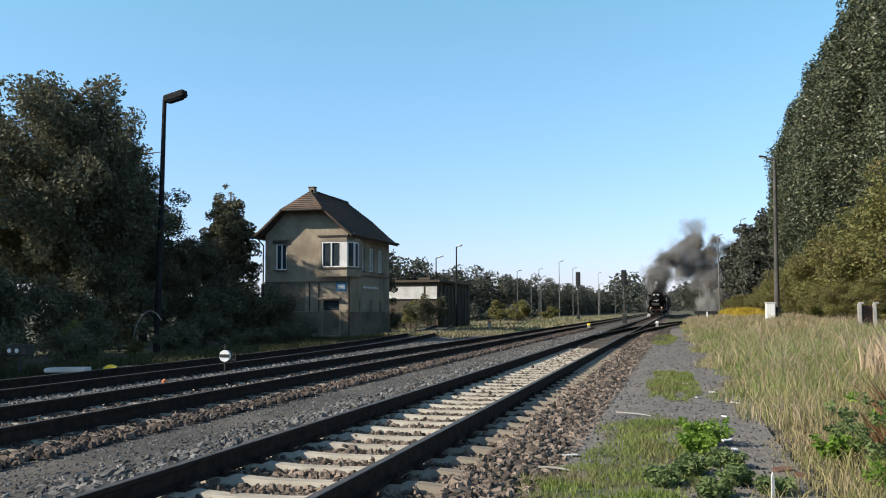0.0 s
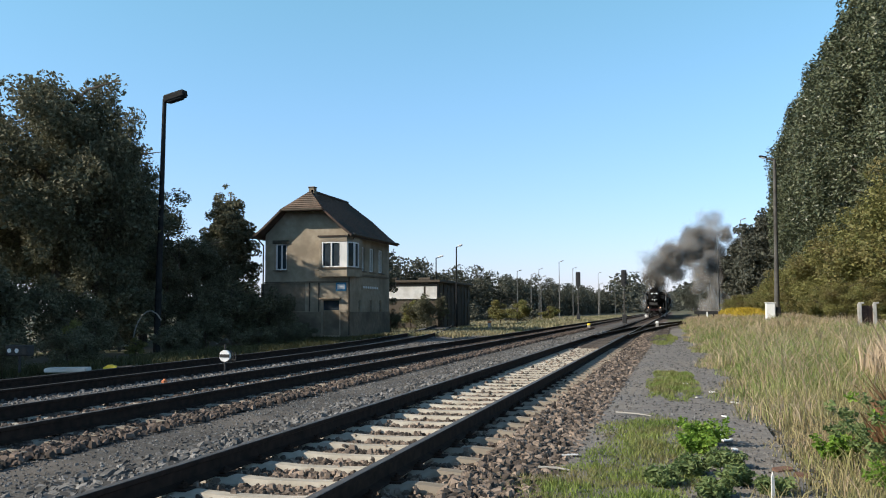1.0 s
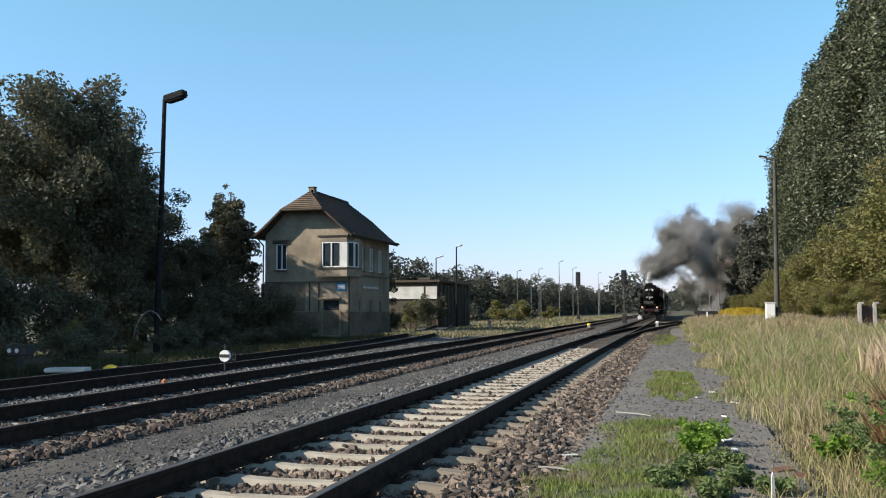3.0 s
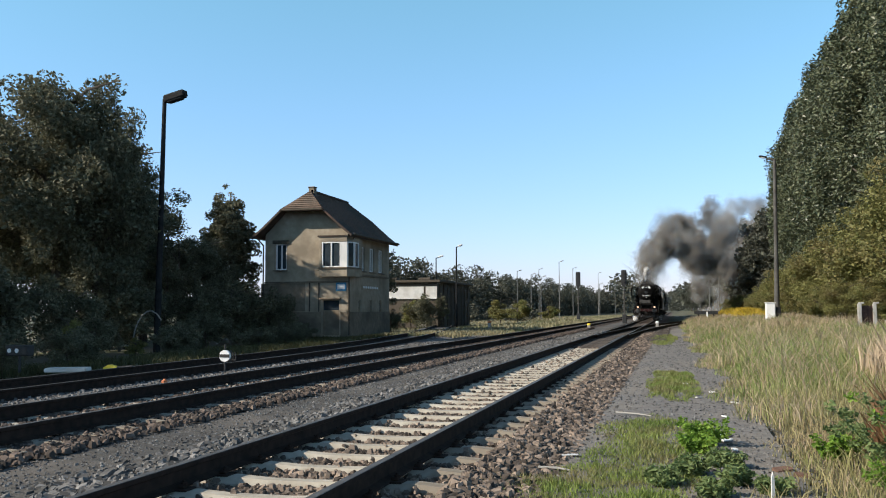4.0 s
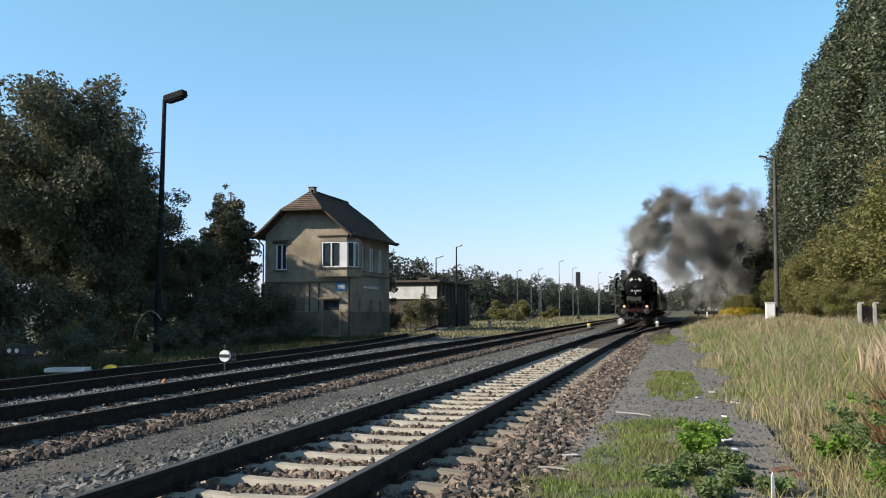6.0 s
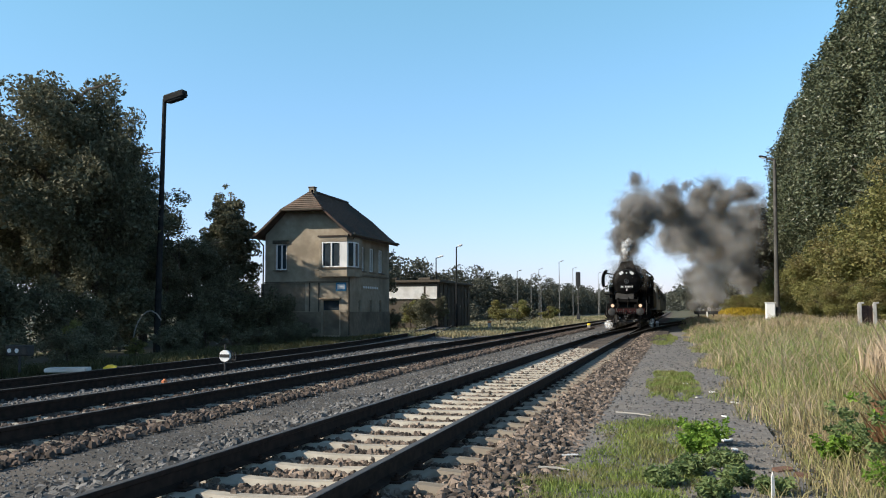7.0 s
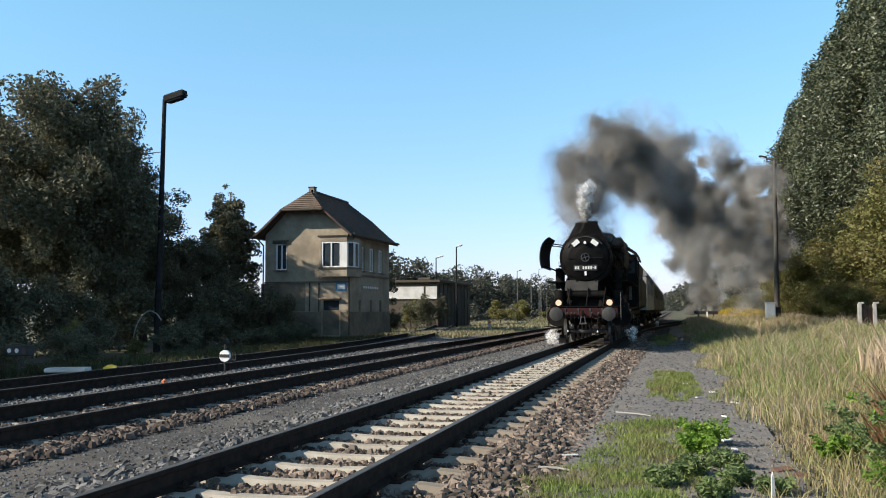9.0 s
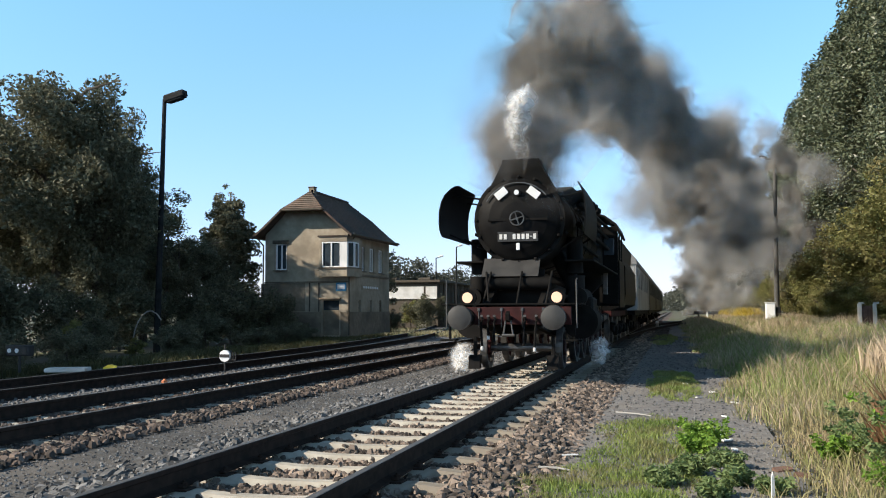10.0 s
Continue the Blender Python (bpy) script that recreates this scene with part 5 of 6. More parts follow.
    for (r0, y0), (r1, y1) in zip(rings, rings[1:]):
        cyl(bm, (0, y0, CZ), (0, y1 - 0.0001, CZ), r0, r1, 40, False)
    cyl(bm, (0, 1.5, CZ), (0, 1.475, CZ), 0.13, 0.11, 20)
    door = part("smokebox_door", bm, M["black"], lo, smooth=True)
    bm = B()
    for k in range(16):
        a = k * math.pi / 8
        box(bm, (math.cos(a) * 0.87, 1.66, CZ + math.sin(a) * 0.87), (0.06, 0.06, 0.06), 0.012)
    part("door_clamps", bm, M["black_matt"], door)
    bm = B()
    for a in (0.3, 1.87, 3.44, 5.0):
        cyl(bm, (0, 1.42, CZ), (math.cos(a) * 0.14, 1.42, CZ + math.sin(a) * 0.14), 0.014, seg=6)
    for k in range(16):
        a, b = k * math.pi / 8, (k + 1) * math.pi / 8
        cyl(bm, (math.cos(a) * 0.14, 1.42, CZ + math.sin(a) * 0.14), (math.cos(b) * 0.14, 1.42, CZ + math.sin(b) * 0.14), 0.014, seg=6)
    cyl(bm, (0, 1.4, CZ), (0, 1.5, CZ), 0.03, seg=8)
    part("locking_wheel", bm, M["steel"], door)
    for s in (-1, 1):
        bm = B()
        box(bm, (s * 0.36, 1.5, CZ - 0.02), (0.5, 0.03, 0.05), 0.008)
        part("hinge_strap", bm, M["black_matt"], door)
        bm = B()
        box(bm, (s * 0.33, 1.5, CZ + 0.52), (0.26, 0.02, 0.16), 0.004, pose(0, 0, 0, 0, s * 38, 0))
        part("reflector_plate", bm, M["white"], door, "white tilted plate on the smokebox door")
    bm = B()
    cyl(bm, (0, 1.56, CZ + 0.52), (0, 1.4, CZ + 0.52), 0.07, 0.08, 16)
    tl = part("top_lamp", bm, M["black"], lo, smooth=True)
    bm = B()
    cyl(bm, (0, 1.398, CZ + 0.52), (0, 1.39, CZ + 0.52), 0.05, seg=16)
    part("lamp_lens", bm, M["lampglass"], tl)
    bm = B()
    arc = [(math.cos(a) * 0.74, 1.56, CZ + math.sin(a) * 0.74) for a in [radians(40 + 10 * i) for i in range(12)]]
    for a, b in zip(arc, arc[1:]):
        cyl(bm, a, b, 0.014, seg=6)
    part("door_handrail", bm, M["steel"], door)
    bm = B()
    box(bm, (0, 1.505, CZ - 0.36), (0.82, 0.02, 0.2), 0.004)
    plate = part("plate", bm, M["signal_black"], door, "black plate with pale raised bars")
    for x, w in ((-0.34, 0.06), (-0.25, 0.06), (-0.07, 0.06), (0.02, 0.06), (0.11, 0.06), (0.2, 0.06), (0.345, 0.06)):
        bm = B()
        box(bm, (x, 1.49, CZ - 0.36), (w, 0.012, 0.105), 0.002)
        part("raised_bar", bm, M["grey_light"], plate)
    bm = B()
    box(bm, (0.272, 1.49, CZ - 0.36), (0.05, 0.012, 0.02), 0.002)
    part("raised_bar", bm, M["grey_light"], plate)
    bm = B()
    box(bm, (0, 1.52, CZ - 0.56), (0.07, 0.02, 0.14), 0.004)
    part("small_plate", bm, M["white"], door)
    # chimney with preheater casing in front
    bm = B()
    prism(bm, [(-0.76, CZ + 0.5), (0.76, CZ + 0.5), (0.4, 4.2), (0.38, 4.3), (-0.38, 4.3), (-0.4, 4.2)], 1.95, 2.55)
    part("preheater_casing", bm, M["black_matt"], lo)
    bm = B()
    cyl(bm, (0, 2.75, CZ + 0.75), (0, 2.75, 4.2), 0.42, 0.33, 24)
    cyl(bm, (0, 2.75, 4.2), (0, 2.75, 4.4), 0.33, 0.36, 24, False)
    part("chimney", bm, M["black_matt"], lo, smooth=True)
    for y, r, h, nm in ((4.6, 0.42, 4.2, "sand_dome"), (6.2, 0.45, 4.22, "steam_dome"), (7.7, 0.4, 4.15, "sand_dome")):
        bm = B()
        cyl(bm, (0, y, CZ + 0.7), (0, y, h - 0.18), r, r * 0.96, 20)
        ball(bm, (0, y, h - 0.2), r * 0.96, (1, 1, 0.45))
        part(nm, bm, M["black"], lo, smooth=True)
    bm = B()
    box(bm, (0, 6.9, 4.02), (1.5, 1.5, 0.5), 0.16)
    part("sand_box", bm, M["black"], lo, smooth=True)
    bm = B()
    cyl(bm, (0.98, 4.3, 3.72), (0.98, 5.3, 3.72), 0.2, seg=16)
    box(bm, (0.98, 4.8, 3.5), (0.2, 0.5, 0.2), 0.03)
    part("turbo_generator", bm, M["black_matt"], lo, smooth=True)
    for y, z in ((5.6, 3.72), (6.4, 3.82), (7.4, 3.86), (8.4, 3.86)):
        bm = B()
        cyl(bm, (0.72, y, 3.6), (1.02, y + 0.05, z), 0.05, seg=8)
        ball(bm, (1.04, y + 0.05, z), 0.11, (1, 1.3, 1), 1)
        part("boiler_valve", bm, M["black_matt"], lo, smooth=True)
    bm = B()
    for z0, z1, r in ((3.55, 3.62, 0.05), (3.3, 3.3, 0.045), (3.05, 2.98, 0.06)):
        cyl(bm, (1.02, 3.4, z0), (1.12, 10.8, z1), r, seg=8)
    part("feed_pipes", bm, M["black_matt"], lo, smooth=True)
    for s in (-1, 1):
        # smoke deflector: curved plate with rounded corners, and brackets
        bm = B()
        edge = 1.0 if s < 0 else 0.86
        rows = [(2.68, 1.55, 0.1), (2.72, 1.56, 0.03), (2.82, 1.585, 0.0), (2.95, 1.6, 0.0), (3.2, 1.6, 0.02), (3.4, 1.57, 0.08), (3.56, 1.52, 0.18), (3.68, 1.45, 0.32), (3.77, 1.39, 0.5), (3.81, 1.36, 0.72)]
        outer = [[bm.verts.new((s * x * edge, y, z)) for y in (1.35 + cut, 4.0 - 0.4 * cut)] for z, x, cut in rows]
        inner = [[bm.verts.new((s * (x * edge - 0.025), y, z)) for y in (1.35 + cut, 4.0 - 0.4 * cut)] for z, x, cut in rows]
        for i in range(len(rows) - 1):
            bm.faces.new((outer[i][0], outer[i][1], outer[i + 1][1], outer[i + 1][0]))
            bm.faces.new((inner[i][1], inner[i][0], inner[i + 1][0], inner[i + 1][1]))
            for q in (0, 1):
                bm.faces.new((outer[i][q], outer[i + 1][q], inner[i + 1][q], inner[i][q]))
        for i in (0, -1):
            bm.faces.new((outer[i][0], outer[i][1], inner[i][1], inner[i][0]))
        bmesh.ops.recalc_face_normals(bm, faces=bm.faces[:])
        part("smoke_deflector", bm, M["black"], lo, "tall black smoke deflector plate", smooth=True)
        for y in (2.1, 3.5):
            for z0, z1, u in ((3.5, 3.6, 1.48 * edge), (2.45, 2.78, 1.55 * edge)):
                bm = B()
                cyl(bm, (s * 0.8, y, z0), (s * u, y, z1), 0.02, seg=6)
                part("deflector_stay", bm, M["black_matt"], lo)
        # running board, pump, pipes
        bm = B()
        box(bm, (s * 1.15, 6.2, 2.2), (0.6, 8.0, 0.04), 0.008)
        part("running_board", bm, M["black_matt"], lo)
        bm = B()
        cyl(bm, (s * 1.02, 2.6, 1.95), (s * 1.02, 2.6, 2.7), 0.17, seg=14)
        cyl(bm, (s * 1.02, 2.6, 1.5), (s * 1.02, 2.6, 1.9), 0.2, seg=14)
        part("air_pump", bm, M["black_matt"], lo, smooth=True)
        bm = B()
        cyl(bm, (s * 0.95, 3.6, 3.35), (s * 1.0, 9.2, 3.35), 0.03, seg=8)
        cyl(bm, (s * 0.93, 1.9, 2.75), (s * 0.98, 9.0, 2.65), 0.04, seg=8)
        part("boiler_pipe", bm, M["black_matt"], lo, smooth=True)
        bm = B()
        cyl(bm, (s * 0.5, 2.9, 2.6), (s * 1.05, 2.9, 1.5), 0.17, seg=14)
        part("steam_pipe", bm, M["black_matt"], lo, smooth=True)
        bm = B()
        cyl(bm, (s * 1.14, 2.35, 0.95), (s * 1.14, 3.45, 0.95), 0.36, seg=22)
        cyl(bm, (s * 1.1, 2.2, 1.45), (s * 1.1, 3.55, 1.45), 0.2, seg=16)
        box(bm, (s * 1.1, 2.9, 1.2), (0.6, 1.0, 0.5), 0.05)
        part("cylinder", bm, M["black_matt"], lo, smooth=True)
        bm = B()
        box(bm, (s * 1.15, 4.2, 1.15), (0.1, 1.4, 0.07), 0.01)
        box(bm, (s * 1.2, 8.6, 1.9), (0.12, 0.12, 0.6), 0.01)
        part("slide_bar", bm, M["steel"], lo)
    # wheels turn about their own axles
    wheels = []

    def wheelset(y, r, spokes, nm, weights=False):
        ws = new(nm)
        ws.parent = lo
        bm = B()
        cyl(bm, (-0.8, 0, 0), (0.8, 0, 0), 0.08, seg=10)
        part("axle", bm, M["steel"], ws)
        for s in (-1, 1):
            bm = B()
            for a0, rr in ((0, 0),):
                for k in range(28):
                    a, b = k * 2 * math.pi / 28, (k + 1) * 2 * math.pi / 28
                    for q0, q1, x0, x1 in ((r, r, -0.06, 0.07), (r - 0.1, r - 0.1, 0.07, -0.06)):
                        vs = [bm.verts.new((s * (0.76 + x), math.cos(t) * q, math.sin(t) * q)) for t, q, x in ((a, q0, x0), (b, q0, x0), (b, q1, x1), (a, q1, x1))]
                        bm.faces.new(vs)
                    for x in (-0.06, 0.07):
                        vs = [bm.verts.new((s * (0.76 + x), math.cos(t) * q, math.sin(t) * q)) for t, q in ((a, r), (b, r), (b, r - 0.1), (a, r - 0.1))]
                        bm.faces.new(vs)
            bmesh.ops.remove_doubles(bm, verts=bm.verts[:], dist=0.001)
            bmesh.ops.recalc_face_normals(bm, faces=bm.faces[:])
            part("tyre", bm, M["steel"], ws)
            bm = B()
            cyl(bm, (s * 0.68, 0, 0), (s * 0.86, 0, 0), 0.16, seg=14)
            for k in range(spokes):
                a = k * 2 * math.pi / spokes
                cyl(bm, (s * 0.77, 0, 0), (s * 0.77, math.cos(a) * (r - 0.08), math.sin(a) * (r - 0.08)), 0.045, 0.035, 6)
            if weights:
                prism(bm, [(math.cos(t) * q, math.sin(t) * q) for q, t in ((0.35, 3.6), (0.6, 3.5), (0.62, 4.1), (0.62, 4.71), (0.62, 5.3), (0.6, 5.9), (0.35, 5.8))], s * 0.73, s * 0.82, "x")
            part("wheel_centre", bm, M["red"], ws, "oily red spoked wheel centre")
        wheels.append((ws, y, r))
        ws.matrix_basis = pose(0, y, r)

    wheelset(2.15, 0.425, 10, "pilot_wheelset")
    for y in (4.65, 6.3, 7.95, 9.6, 11.25):
        wheelset(y, 0.7, 16, "driving_wheelset", True)
    rods = []
    for s in (-1, 1):
        bm = B()
        box(bm, (s * 1.02, 7.95, 0), (0.06, 6.75, 0.13), 0.015)
        for y in (4.65, 6.3, 7.95, 9.6, 11.25):
            cyl(bm, (s * 0.96, y, 0), (s * 1.1, y, 0), 0.11, seg=12)
        r = part("coupling_rod", bm, M["steel"], lo)
        rods.append((r, 0.0 if s > 0 else math.pi / 2))
    # cab
    cab = new("cab")
    cab.parent = lo
    for s in (-1, 1):
        bm = B()
        box(bm, (s * 1.44, 12.1, 1.95), (0.04, 2.5, 1.4), 0.01)
        box(bm, (s * 1.4, 11.0, 3.05), (0.04, 0.3, 0.85), 0.01)
        box(bm, (s * 1.4, 12.0, 3.05), (0.04, 0.16, 0.85), 0.01)
        box(bm, (s * 1.4, 13.2, 3.05), (0.04, 0.3, 0.85), 0.01)
        part("cab_side", bm, M["black"], cab)
    bm = B()
    box(bm, (-1.18, 10.86, 2.5), (0.46, 0.05, 2.3), 0.01)
    box(bm, (1.18, 10.86, 2.5), (0.46, 0.05, 2.3), 0.01)
    box(bm, (0, 10.9, 3.75), (1.9, 0.05, 0.4), 0.01)
    part("cab_front", bm, M["black"], cab)
    for s in (-1, 1):
        bm = B()
        box(bm, (s * 1.16, 10.82, 3.05), (0.3, 0.03, 0.5), 0.008)
        part("cab_window", bm, M["glass"], cab)
    bm = B()
    prof = [(-1.5, 3.45), (-1.4, 3.72), (-1.05, 3.98), (-0.5, 4.13), (0, 4.17), (0.5, 4.13), (1.05, 3.98), (1.4, 3.72), (1.5, 3.45)]
    prism(bm, prof + [(x * 0.97, z - 0.05) for x, z in reversed(prof)], 10.7, 13.7)
    part("cab_roof", bm, M["black_matt"], cab)
    bm = B()
    box(bm, (0, 12.2, 1.35), (2.6, 2.6, 0.1), 0.01)
    part("cab_floor", bm, M["black_matt"], cab)
    return lo, wheels, rods


def bogie(parent, y, r, spread, wheels, mt="black_matt"):
    bg = new("bogie")
    bg.parent = parent
    bm = B()
    for s in (-1, 1):
        box(bm, (s * 1.0, y, 0.55), (0.1, spread + 1.1, 0.22), 0.03)
        for u in (-1, 1):
            box(bm, (s * 1.05, y + u * spread / 2, 0.48), (0.16, 0.28, 0.3), 0.03)
    box(bm, (0, y, 0.62), (2.0, 0.35, 0.25), 0.03)
    part("bogie_frame", bm, M[mt], bg)
    for u in (-1, 1):
        bm = B()
        cyl(bm, (-0.8, 0, 0), (0.8, 0, 0), 0.07, seg=8)
        for s in (-1, 1):
            cyl(bm, (s * 0.7, 0, 0), (s * 0.83, 0, 0), r, seg=28)
            cyl(bm, (s * 0.84, 0, 0), (s * 0.85, 0, 0), r * 0.7, seg=20)
            box(bm, (s * 0.852, r * 0.4, 0), (0.02, 0.12, 0.12))
        w = part("wheelset", bm, M["steel"], bg)
        w.matrix_basis = pose(0, y + u * spread / 2, r)
        wheels.append((w, y + u * spread / 2, r))


def build_tender():
    td = thing("tender", "black rounded coal tender coupled behind the locomotive", "tender")
    wheels = []
    bm = B()
    prof = [(-1.4, 1.35), (-1.45, 1.7), (-1.45, 2.6), (-1.25, 2.95), (-1.3, 3.5), (1.3, 3.5), (1.25, 2.95), (1.45, 2.6), (1.45, 1.7), (1.4, 1.35), (0.8, 1.1), (-0.8, 1.1)]
    prism(bm, prof, 14.2, 22.2)
    part("tank", bm, M["black"], td)
    bm = B()
    rng = random.Random(5)
    for _ in range(120):
        ball(bm, (rng.uniform(-1.0, 1.0), rng.uniform(14.5, 19.5), 3.48 + rng.uniform(0, 0.2)), rng.uniform(0.1, 0.24), (1, 1, 0.8), 1)
    part("coal", bm, M["black_matt"], td, "heap of coal")
    bm = B()
    box(bm, (0, 18.2, 1.05), (2.0, 8.4, 0.2), 0.02)
    part("tender_frame", bm, M["red"], td)
    for s in (-1, 1):
        bm = B()
        cyl(bm, (s * 0.875, 22.3, 1.05), (s * 0.875, 22.95, 1.05), 0.12, 0.2, 14)
        part("buffer", bm, M["black_matt"], td)
    bogie(td, 15.9, 0.5, 1.9, wheels)
    bogie(td, 20.5, 0.5, 1.9, wheels)
    return td, wheels


def build_coach(first, main_mat, label):
    """A bogie coach: body with windows let in, roof, doors, bogies; its front stands at y = 0."""
    L = 19.2
    co = thing("passenger_coach", label, "railway coach", group="coaches of the train")
    wheels = []
    for s in (-1, 1):
        holes = [(1.5 + i * 2.05, 2.75 + i * 2.05, 2.15, 3.05) for i in range(8)]
        w = wall_with_holes("side_wall", L, 2.0, 0.06, [(a, b, c - 1.15, d - 1.15) for a, b, c, d in holes], M[main_mat], co)
        w.matrix_basis = pose(1.42, 0, 1.15, 0, 0, 90) if s > 0 else pose(-1.42, L, 1.15, 0, 0, -90)
        for i, (a, b, c, d) in enumerate(holes):
            bm = B()
            y = (a + b) / 2 if s > 0 else L - (a + b) / 2
            box(bm, (s * 1.39, y, (c + d) / 2), (0.02, b - a, d - c))
            part("window_pane", bm, M["glass"], w).matrix_parent_inverse = w.matrix_basis.inverted()
        for y in (0.75, L - 0.75):
            bm = B()
            box(bm, (s * 1.43, y, 2.1), (0.03, 0.75, 1.85), 0.01)
            part("door", bm, M[main_mat], co)
    for y in (0.03, L - 0.03):
        bm = B()
        box(bm, (0, y, 2.15), (2.72, 0.06, 2.0), 0.01)
        part("end_wall", bm, M[main_mat], co)
        bm = B()
        box(bm, (0, y + (-0.2 if y < 1 else 0.2), 2.1), (1.1, 0.4, 2.0), 0.04)
        part("gangway", bm, M["black_matt"], co)
    bm = B()
    prof = [(-1.47, 3.13), (-1.4, 3.4), (-1.1, 3.75), (-0.55, 3.95), (0, 4.02), (0.55, 3.95), (1.1, 3.75), (1.4, 3.4), (1.47, 3.13)]
    prism(bm, prof, -0.05, L + 0.05)
    part("roof", bm, M["coach_roof"], co, "dull grey coach roof", smooth=True)
    bm = B()
    box(bm, (0, L / 2, 1.05), (2.7, L, 0.2), 0.02)
    box(bm, (0, L / 2, 0.75), (1.8, 4.5, 0.5), 0.04)
    part("underframe", bm, M["black_matt"], co)
    for s, y in product((-1, 1), (-0.4, L + 0.4)):
        bm = B()
        cyl(bm, (s * 0.875, 0 if y < 0 else L, 1.05), (s * 0.875, y, 1.05), 0.12, 0.2, 14)
        part("buffer", bm, M["black_matt"], co)
    bogie(co, 3.0, 0.475, 2.5, wheels)
    bogie(co, L - 3.0, 0.475, 2.5, wheels)
    return co, wheels


LOCO, LOCO_WHEELS, RODS = build_loco()
TENDER, TENDER_WHEELS = build_tender()
COACHES = [build_coach(i == 0, "coach_light" if i == 0 else "coach", "old passenger coach in faded cream and grey" if i == 0 else "old dark green passenger coach") for i in range(4)]


# ---------- smoke and steam ----------
def puff_mesh(name, radius, count, size, material, seed, stretch=1.0, lumps_n=9):
    """A loose ball of soft flakes, denser inside, lumpy outside; u runs from 0 in a flake's middle to 1 at its rim."""
    rng = random.Random(seed)
    lumps = [(Vector((rng.gauss(0, 1), rng.gauss(0, 1), rng.gauss(0, 1))).normalized() * radius * rng.uniform(0.15, 0.55), radius * rng.uniform(0.3, 0.5)) for _ in range(lumps_n)]
    verts, faces = [], []
    n = 7
    for _ in range(count):
        c, lr = rng.choice(lumps)
        d = Vector((rng.gauss(0, 1), rng.gauss(0, 1), rng.gauss(0, 1))).normalized()
        p = c + d * lr * rng.random() ** 0.6
        p.z *= stretch
        s = radius * size * rng.uniform(0.5, 1.4)
        k = len(verts)
        a = Vector((rng.gauss(0, 1), rng.gauss(0, 1), rng.gauss(0, 1))).normalized()
        b = a.orthogonal().normalized()
        e = a.cross(b)
        verts.append(tuple(p + a * s * 0.3))
        for j in range(n):
            t = j * 2 * math.pi / n
            verts.append(tuple(p + (b * math.cos(t) + e * math.sin(t)) * s * rng.uniform(0.75, 1.2)))
        faces += [(k, k + 1 + j, k + 1 + (j + 1) % n) for j in range(n)]
    me = bpy.data.meshes.new(name)
    me.from_pydata(verts, [], faces)
    uv = me.uv_layers.new(name="UVMap")
    uv.data.foreach_set("uv", np.tile(np.array([0.0, 0.0, 1.0, 0.0, 1.0, 0.0], dtype=np.float32), len(faces)))
    me.materials.append(material)
    for p in me.polygons:
        p.use_smooth = True
    return me


PUFFS = [puff_mesh("smoke_puff", 0.75, 60, 0.55, M["smoke"], 70 + i) for i in range(5)]
PUFFS_BIG = [puff_mesh("big_smoke_puff", 1.2, 70, 0.55, M["smoke"], 75 + i, 1.0, 12) for i in range(6)]
PUFFS_WIDE = [puff_mesh("wide_smoke_puff", 1.8, 70, 0.55, M["smoke"], 85 + i, 1.0, 12) for i in range(5)]
PUFFS_VEIL = [puff_mesh("smoke_veil_puff", 2.3, 60, 0.6, M["smoke_light"], 95 + i, 1.0, 12) for i in range(5)]
PUFFS_FAR = [puff_mesh("far_smoke_puff", 2.0, 80, 0.55, M["smoke"], 65 + i, 1.0, 14) for i in range(5)]
PUFFS_HAZE = [puff_mesh("smoke_haze_puff", 2.9, 70, 0.6, M["smoke_light"], 60 + i, 1.0, 14) for i in range(5)]
PUFFS_THIN = [puff_mesh("thin_smoke_puff", 1.6, 60, 0.6, M["smoke_light"], 80 + i, 1.0, 12) for i in range(5)]
STEAM = [puff_mesh("steam_puff", 0.42, 70, 0.6, M["steam"], 90 + i, 1.3, 7) for i in range(3)]

CHIMNEY_Y, CHIMNEY_Z = 2.75, RAIL + 4.35
SMOKE = []


def make_smoke():
    """Puffs by the moment at which they leave the chimney: small dense ones, large ones round them, veils outside."""
    rng = random.Random(99)
    te = -5.8
    while te < 9.97:
        late = te > 5.0
        for k in range(6 if late else 5 if te > 2.6 else 4 if te > -2.6 else 3):
            thin = k % 3 == 2 or (not late and k == 4)
            if late:
                me = rng.choice(PUFFS_THIN if thin else PUFFS if k in (0, 3) else PUFFS_BIG)
            elif te > 2.6:
                me = rng.choice(PUFFS_VEIL if thin else PUFFS_WIDE)
            else:
                me = rng.choice(PUFFS_HAZE if thin else PUFFS_FAR)
            ob = tagged(new("smoke_puff", me), "thin grey veil of smoke" if thin else "billowing dark grey coal smoke", "smoke", "smoke plume")
            d = Vector((rng.gauss(0, 1), rng.gauss(0, 1), rng.gauss(0, 0.9))).normalized() * rng.uniform(0.2, 0.9) * (1.2 if thin else 1.0)
            strength = rng.uniform(0.8, 1.15) if late else rng.uniform(0.4, 1.2) if te > -2.6 else rng.uniform(0.05, 1.0)
            SMOKE.append((ob, te + rng.uniform(0, 0.16 if late else 0.3), d, rng.uniform(35, 80) * rng.choice((-1, 1)), rng.uniform(0, 360), strength))
        te += 0.16 if late else 0.27 if te > -2.6 else 0.35


make_smoke()


def ramp01(v):
    return min(1.0, max(0.0, v))


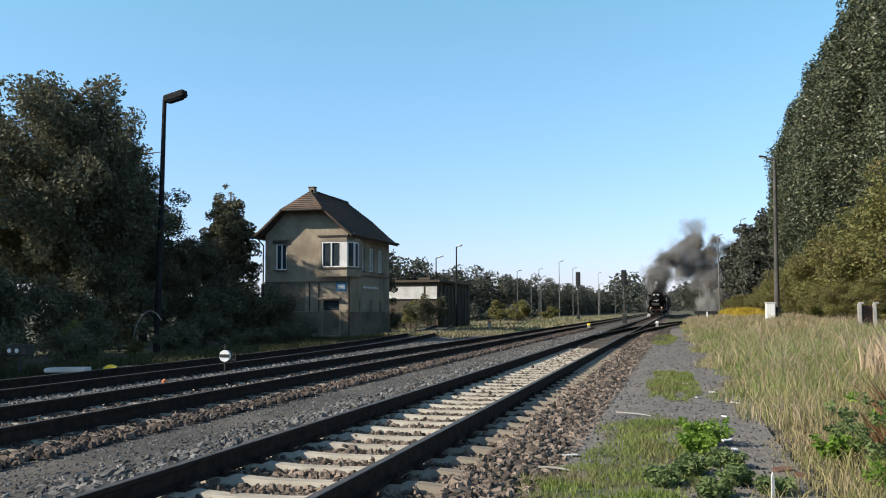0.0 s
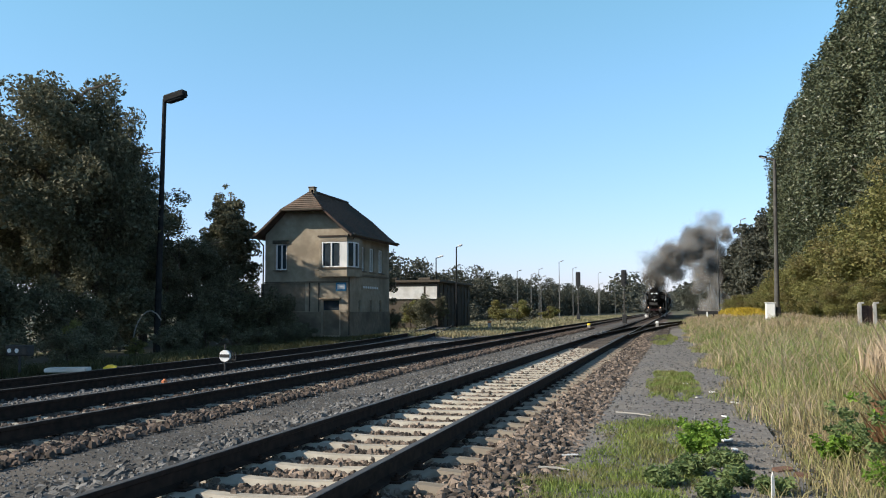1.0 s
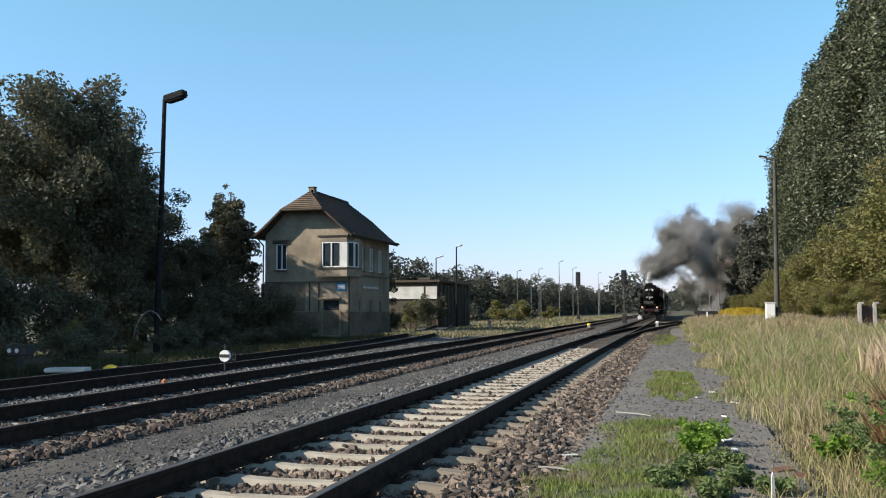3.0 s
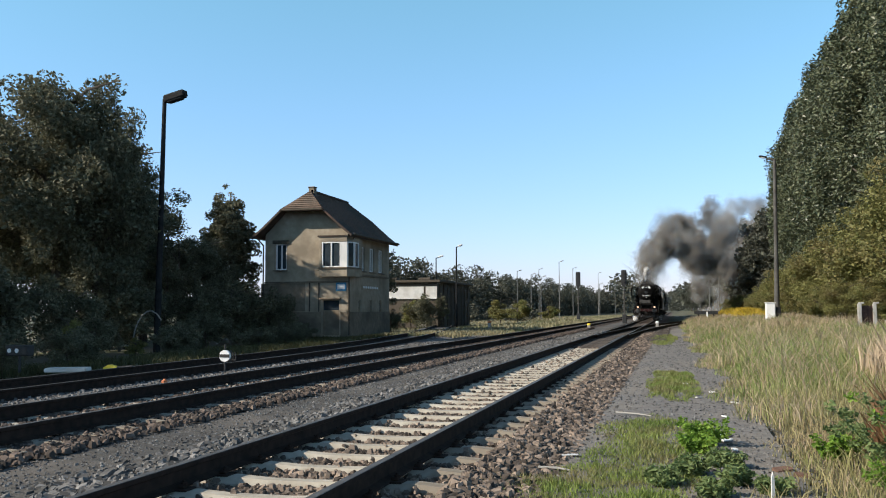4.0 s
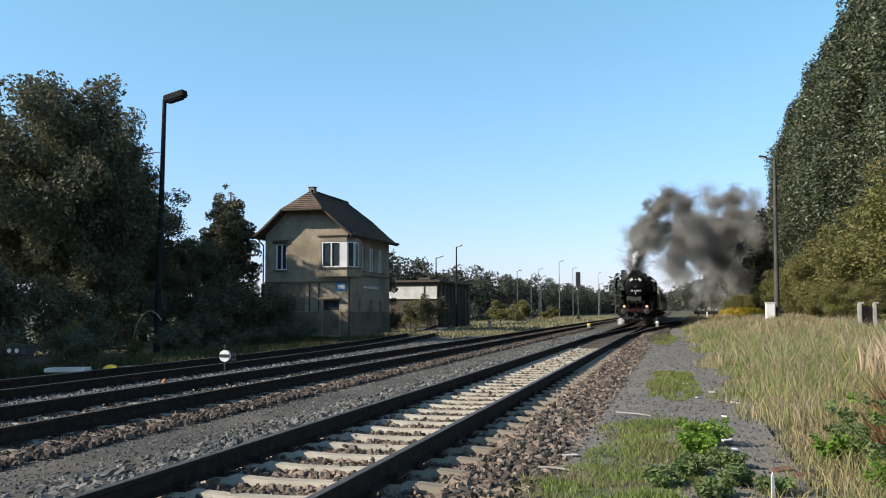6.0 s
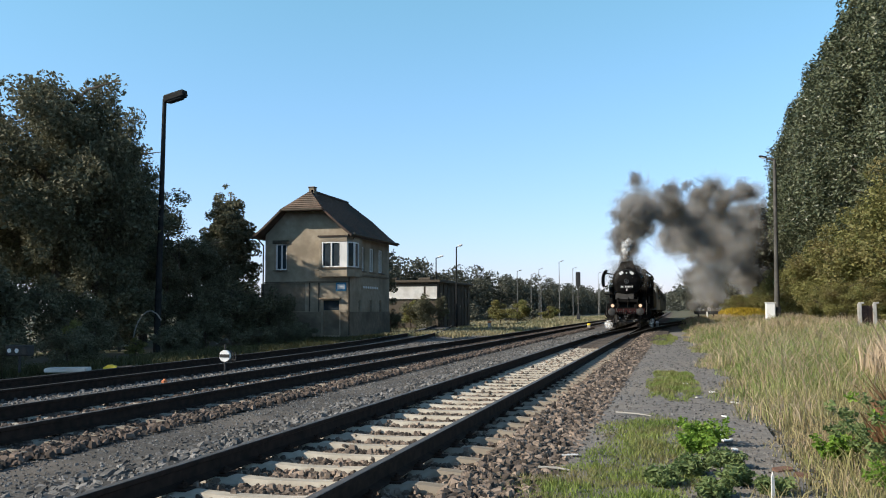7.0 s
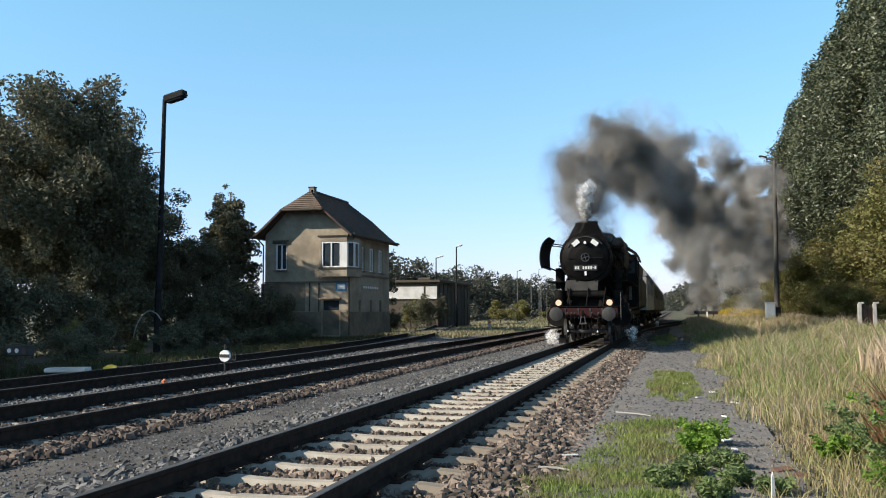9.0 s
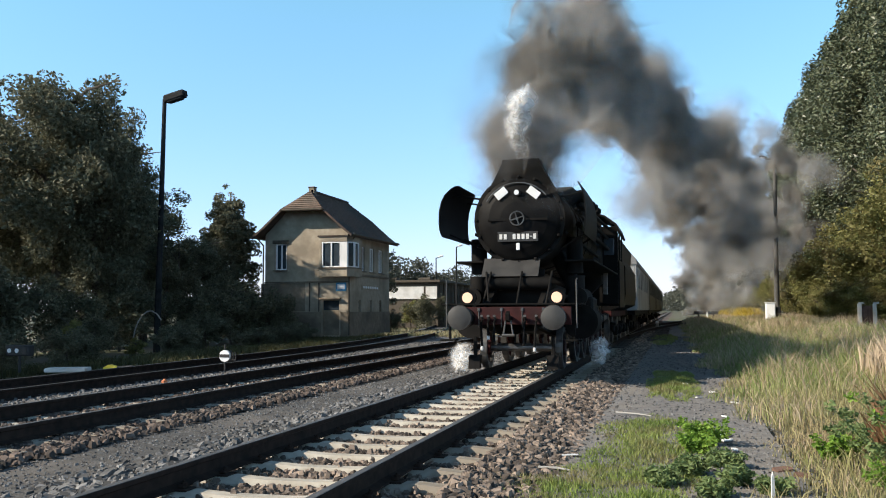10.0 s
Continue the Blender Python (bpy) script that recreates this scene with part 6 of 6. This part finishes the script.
def smoke_place(te, d, t, strength):
    """A puff leaves the chimney at te, shoots up, slows in the air, is blown to the right, spreads and sinks a little."""
    age = t - te
    g = 1.0 + 0.12 * ramp01((10.0 - te) / 2.6) + 0.25 * ramp01((7.4 - te) / 2.4) + 0.32 * ramp01((3.2 - te) / 3.0)
    y0 = speed_place(te) + CHIMNEY_Y
    slow = ramp01((6.0 - te) / 3.0)
    rise = 4.3 * g * strength * (1 - math.exp(-age / (0.15 + 0.45 * slow))) - 1.4 * (1 - math.exp(-max(0.0, age - 0.6) / 1.2))
    carry = -2.1 * (1 - math.exp(-age / 0.15))
    spread = 0.05 + 1.35 * g * g * (1 - math.exp(-age / (0.2 + 0.5 * slow))) + 0.4 * age + 0.45 * max(0.0, age - 0.5) + 0.8 * max(0.0, age - 1.1) * (1 - 0.5 * slow)
    drift = (-0.75 + 0.4 * slow) * (1 - math.exp(-age / 0.06)) + (10.0 + 4.0 * slow) * (1 - math.exp(-age / 2.6)) + 0.3 * age
    return Vector((drift, y0 + carry, CHIMNEY_Z - 0.8 + 1.9 * slow + rise)) + d * spread


STEAM_THINGS = []
for i, (dx, dy, dz, s) in enumerate(((-0.05, 2.4, 4.5, 0.42), (-0.08, 2.2, 4.78, 0.6), (-0.06, 2.0, 5.1, 0.85), (0.05, 1.9, 5.42, 0.95), (-1.1, 1.6, 0.3, 0.6), (-1.25, 1.9, 0.28, 0.7), (1.45, 3.4, 0.32, 0.65))):
    ob = tagged(new("steam_puff", STEAM[i % 3]), "white puff of steam at the chimney" if dz > 3 else "low white puff of cylinder steam", "steam", "steam of the locomotive")
    ob.scale = (s, s, s)
    STEAM_THINGS.append((ob, Vector((dx, dy, dz + RAIL))))


# ---------- what moves ----------
def motions():
    main = [i * 0.25 for i in range(41)]
    fine = [i / 15 for i in range(151)]
    finest = [i / 30 for i in range(301)]
    train = [(LOCO, 0.0), (TENDER, 0.0)] + [(c, 23.55 + i * 20.1) for i, (c, _) in enumerate(COACHES)]
    for ob, back in train:
        walk(ob, [(t, pose(0, speed_place(t) + back, RAIL)) for t in main])
    sets = [(w, 0.0) for w in LOCO_WHEELS] + [(w, 0.0) for w in TENDER_WHEELS] + [(w, 0.0) for _, ws in COACHES for w in ws]
    for (w, y, r), _ in sets:
        ts = finest if r < 0.45 else fine
        walk(w, [(t, pose(0, y, r, math.degrees((speed_place(0) - speed_place(t)) / r), 0, 0)) for t in ts])
    for rod, phase in RODS:
        rows = []
        for t in finest:
            a = (speed_place(0) - speed_place(t)) / 0.7 + phase
            rows.append((t, pose(0, 0.33 * math.cos(a), 0.7 + 0.33 * math.sin(a))))
        walk(rod, rows)
    for ob, te, d, spin, turn, strength in SMOKE:
        rows = []
        if te > 0.08:
            n = max(1, int(te / 0.8))
            rest = [te * i / n for i in range(n)] + [te - 0.034]
            rows += [(t, pose(0, speed_place(t) + 33.0, RAIL + 2.5)) for t in rest]
        ages = [0.0, 0.08, 0.18, 0.32, 0.5, 0.75, 1.1, 1.6, 2.3, 3.2, 4.4, 6.0, 8.0, 10.0, 12.5, 15.0]
        first = 0.0 if te <= 0.08 else te
        ts = sorted({first} | {te + a for a in ages if first < te + a < 10.0} | {10.0})
        for t in ts:
            a = t - te
            rows.append((t, Matrix.Translation(smoke_place(te, d, t, strength)) @ pose(0, 0, 0, 10, spin * (1 - math.exp(-a / 0.45)), turn * 0.15 * (1 - math.exp(-a)))))
        walk(ob, rows)
    for ob, off in STEAM_THINGS:
        walk(ob, [(t, pose(off.x, speed_place(t) + off.y, off.z, 0, 0, 25 * math.sin(3 * t + off.y))) for t in main])


motions()
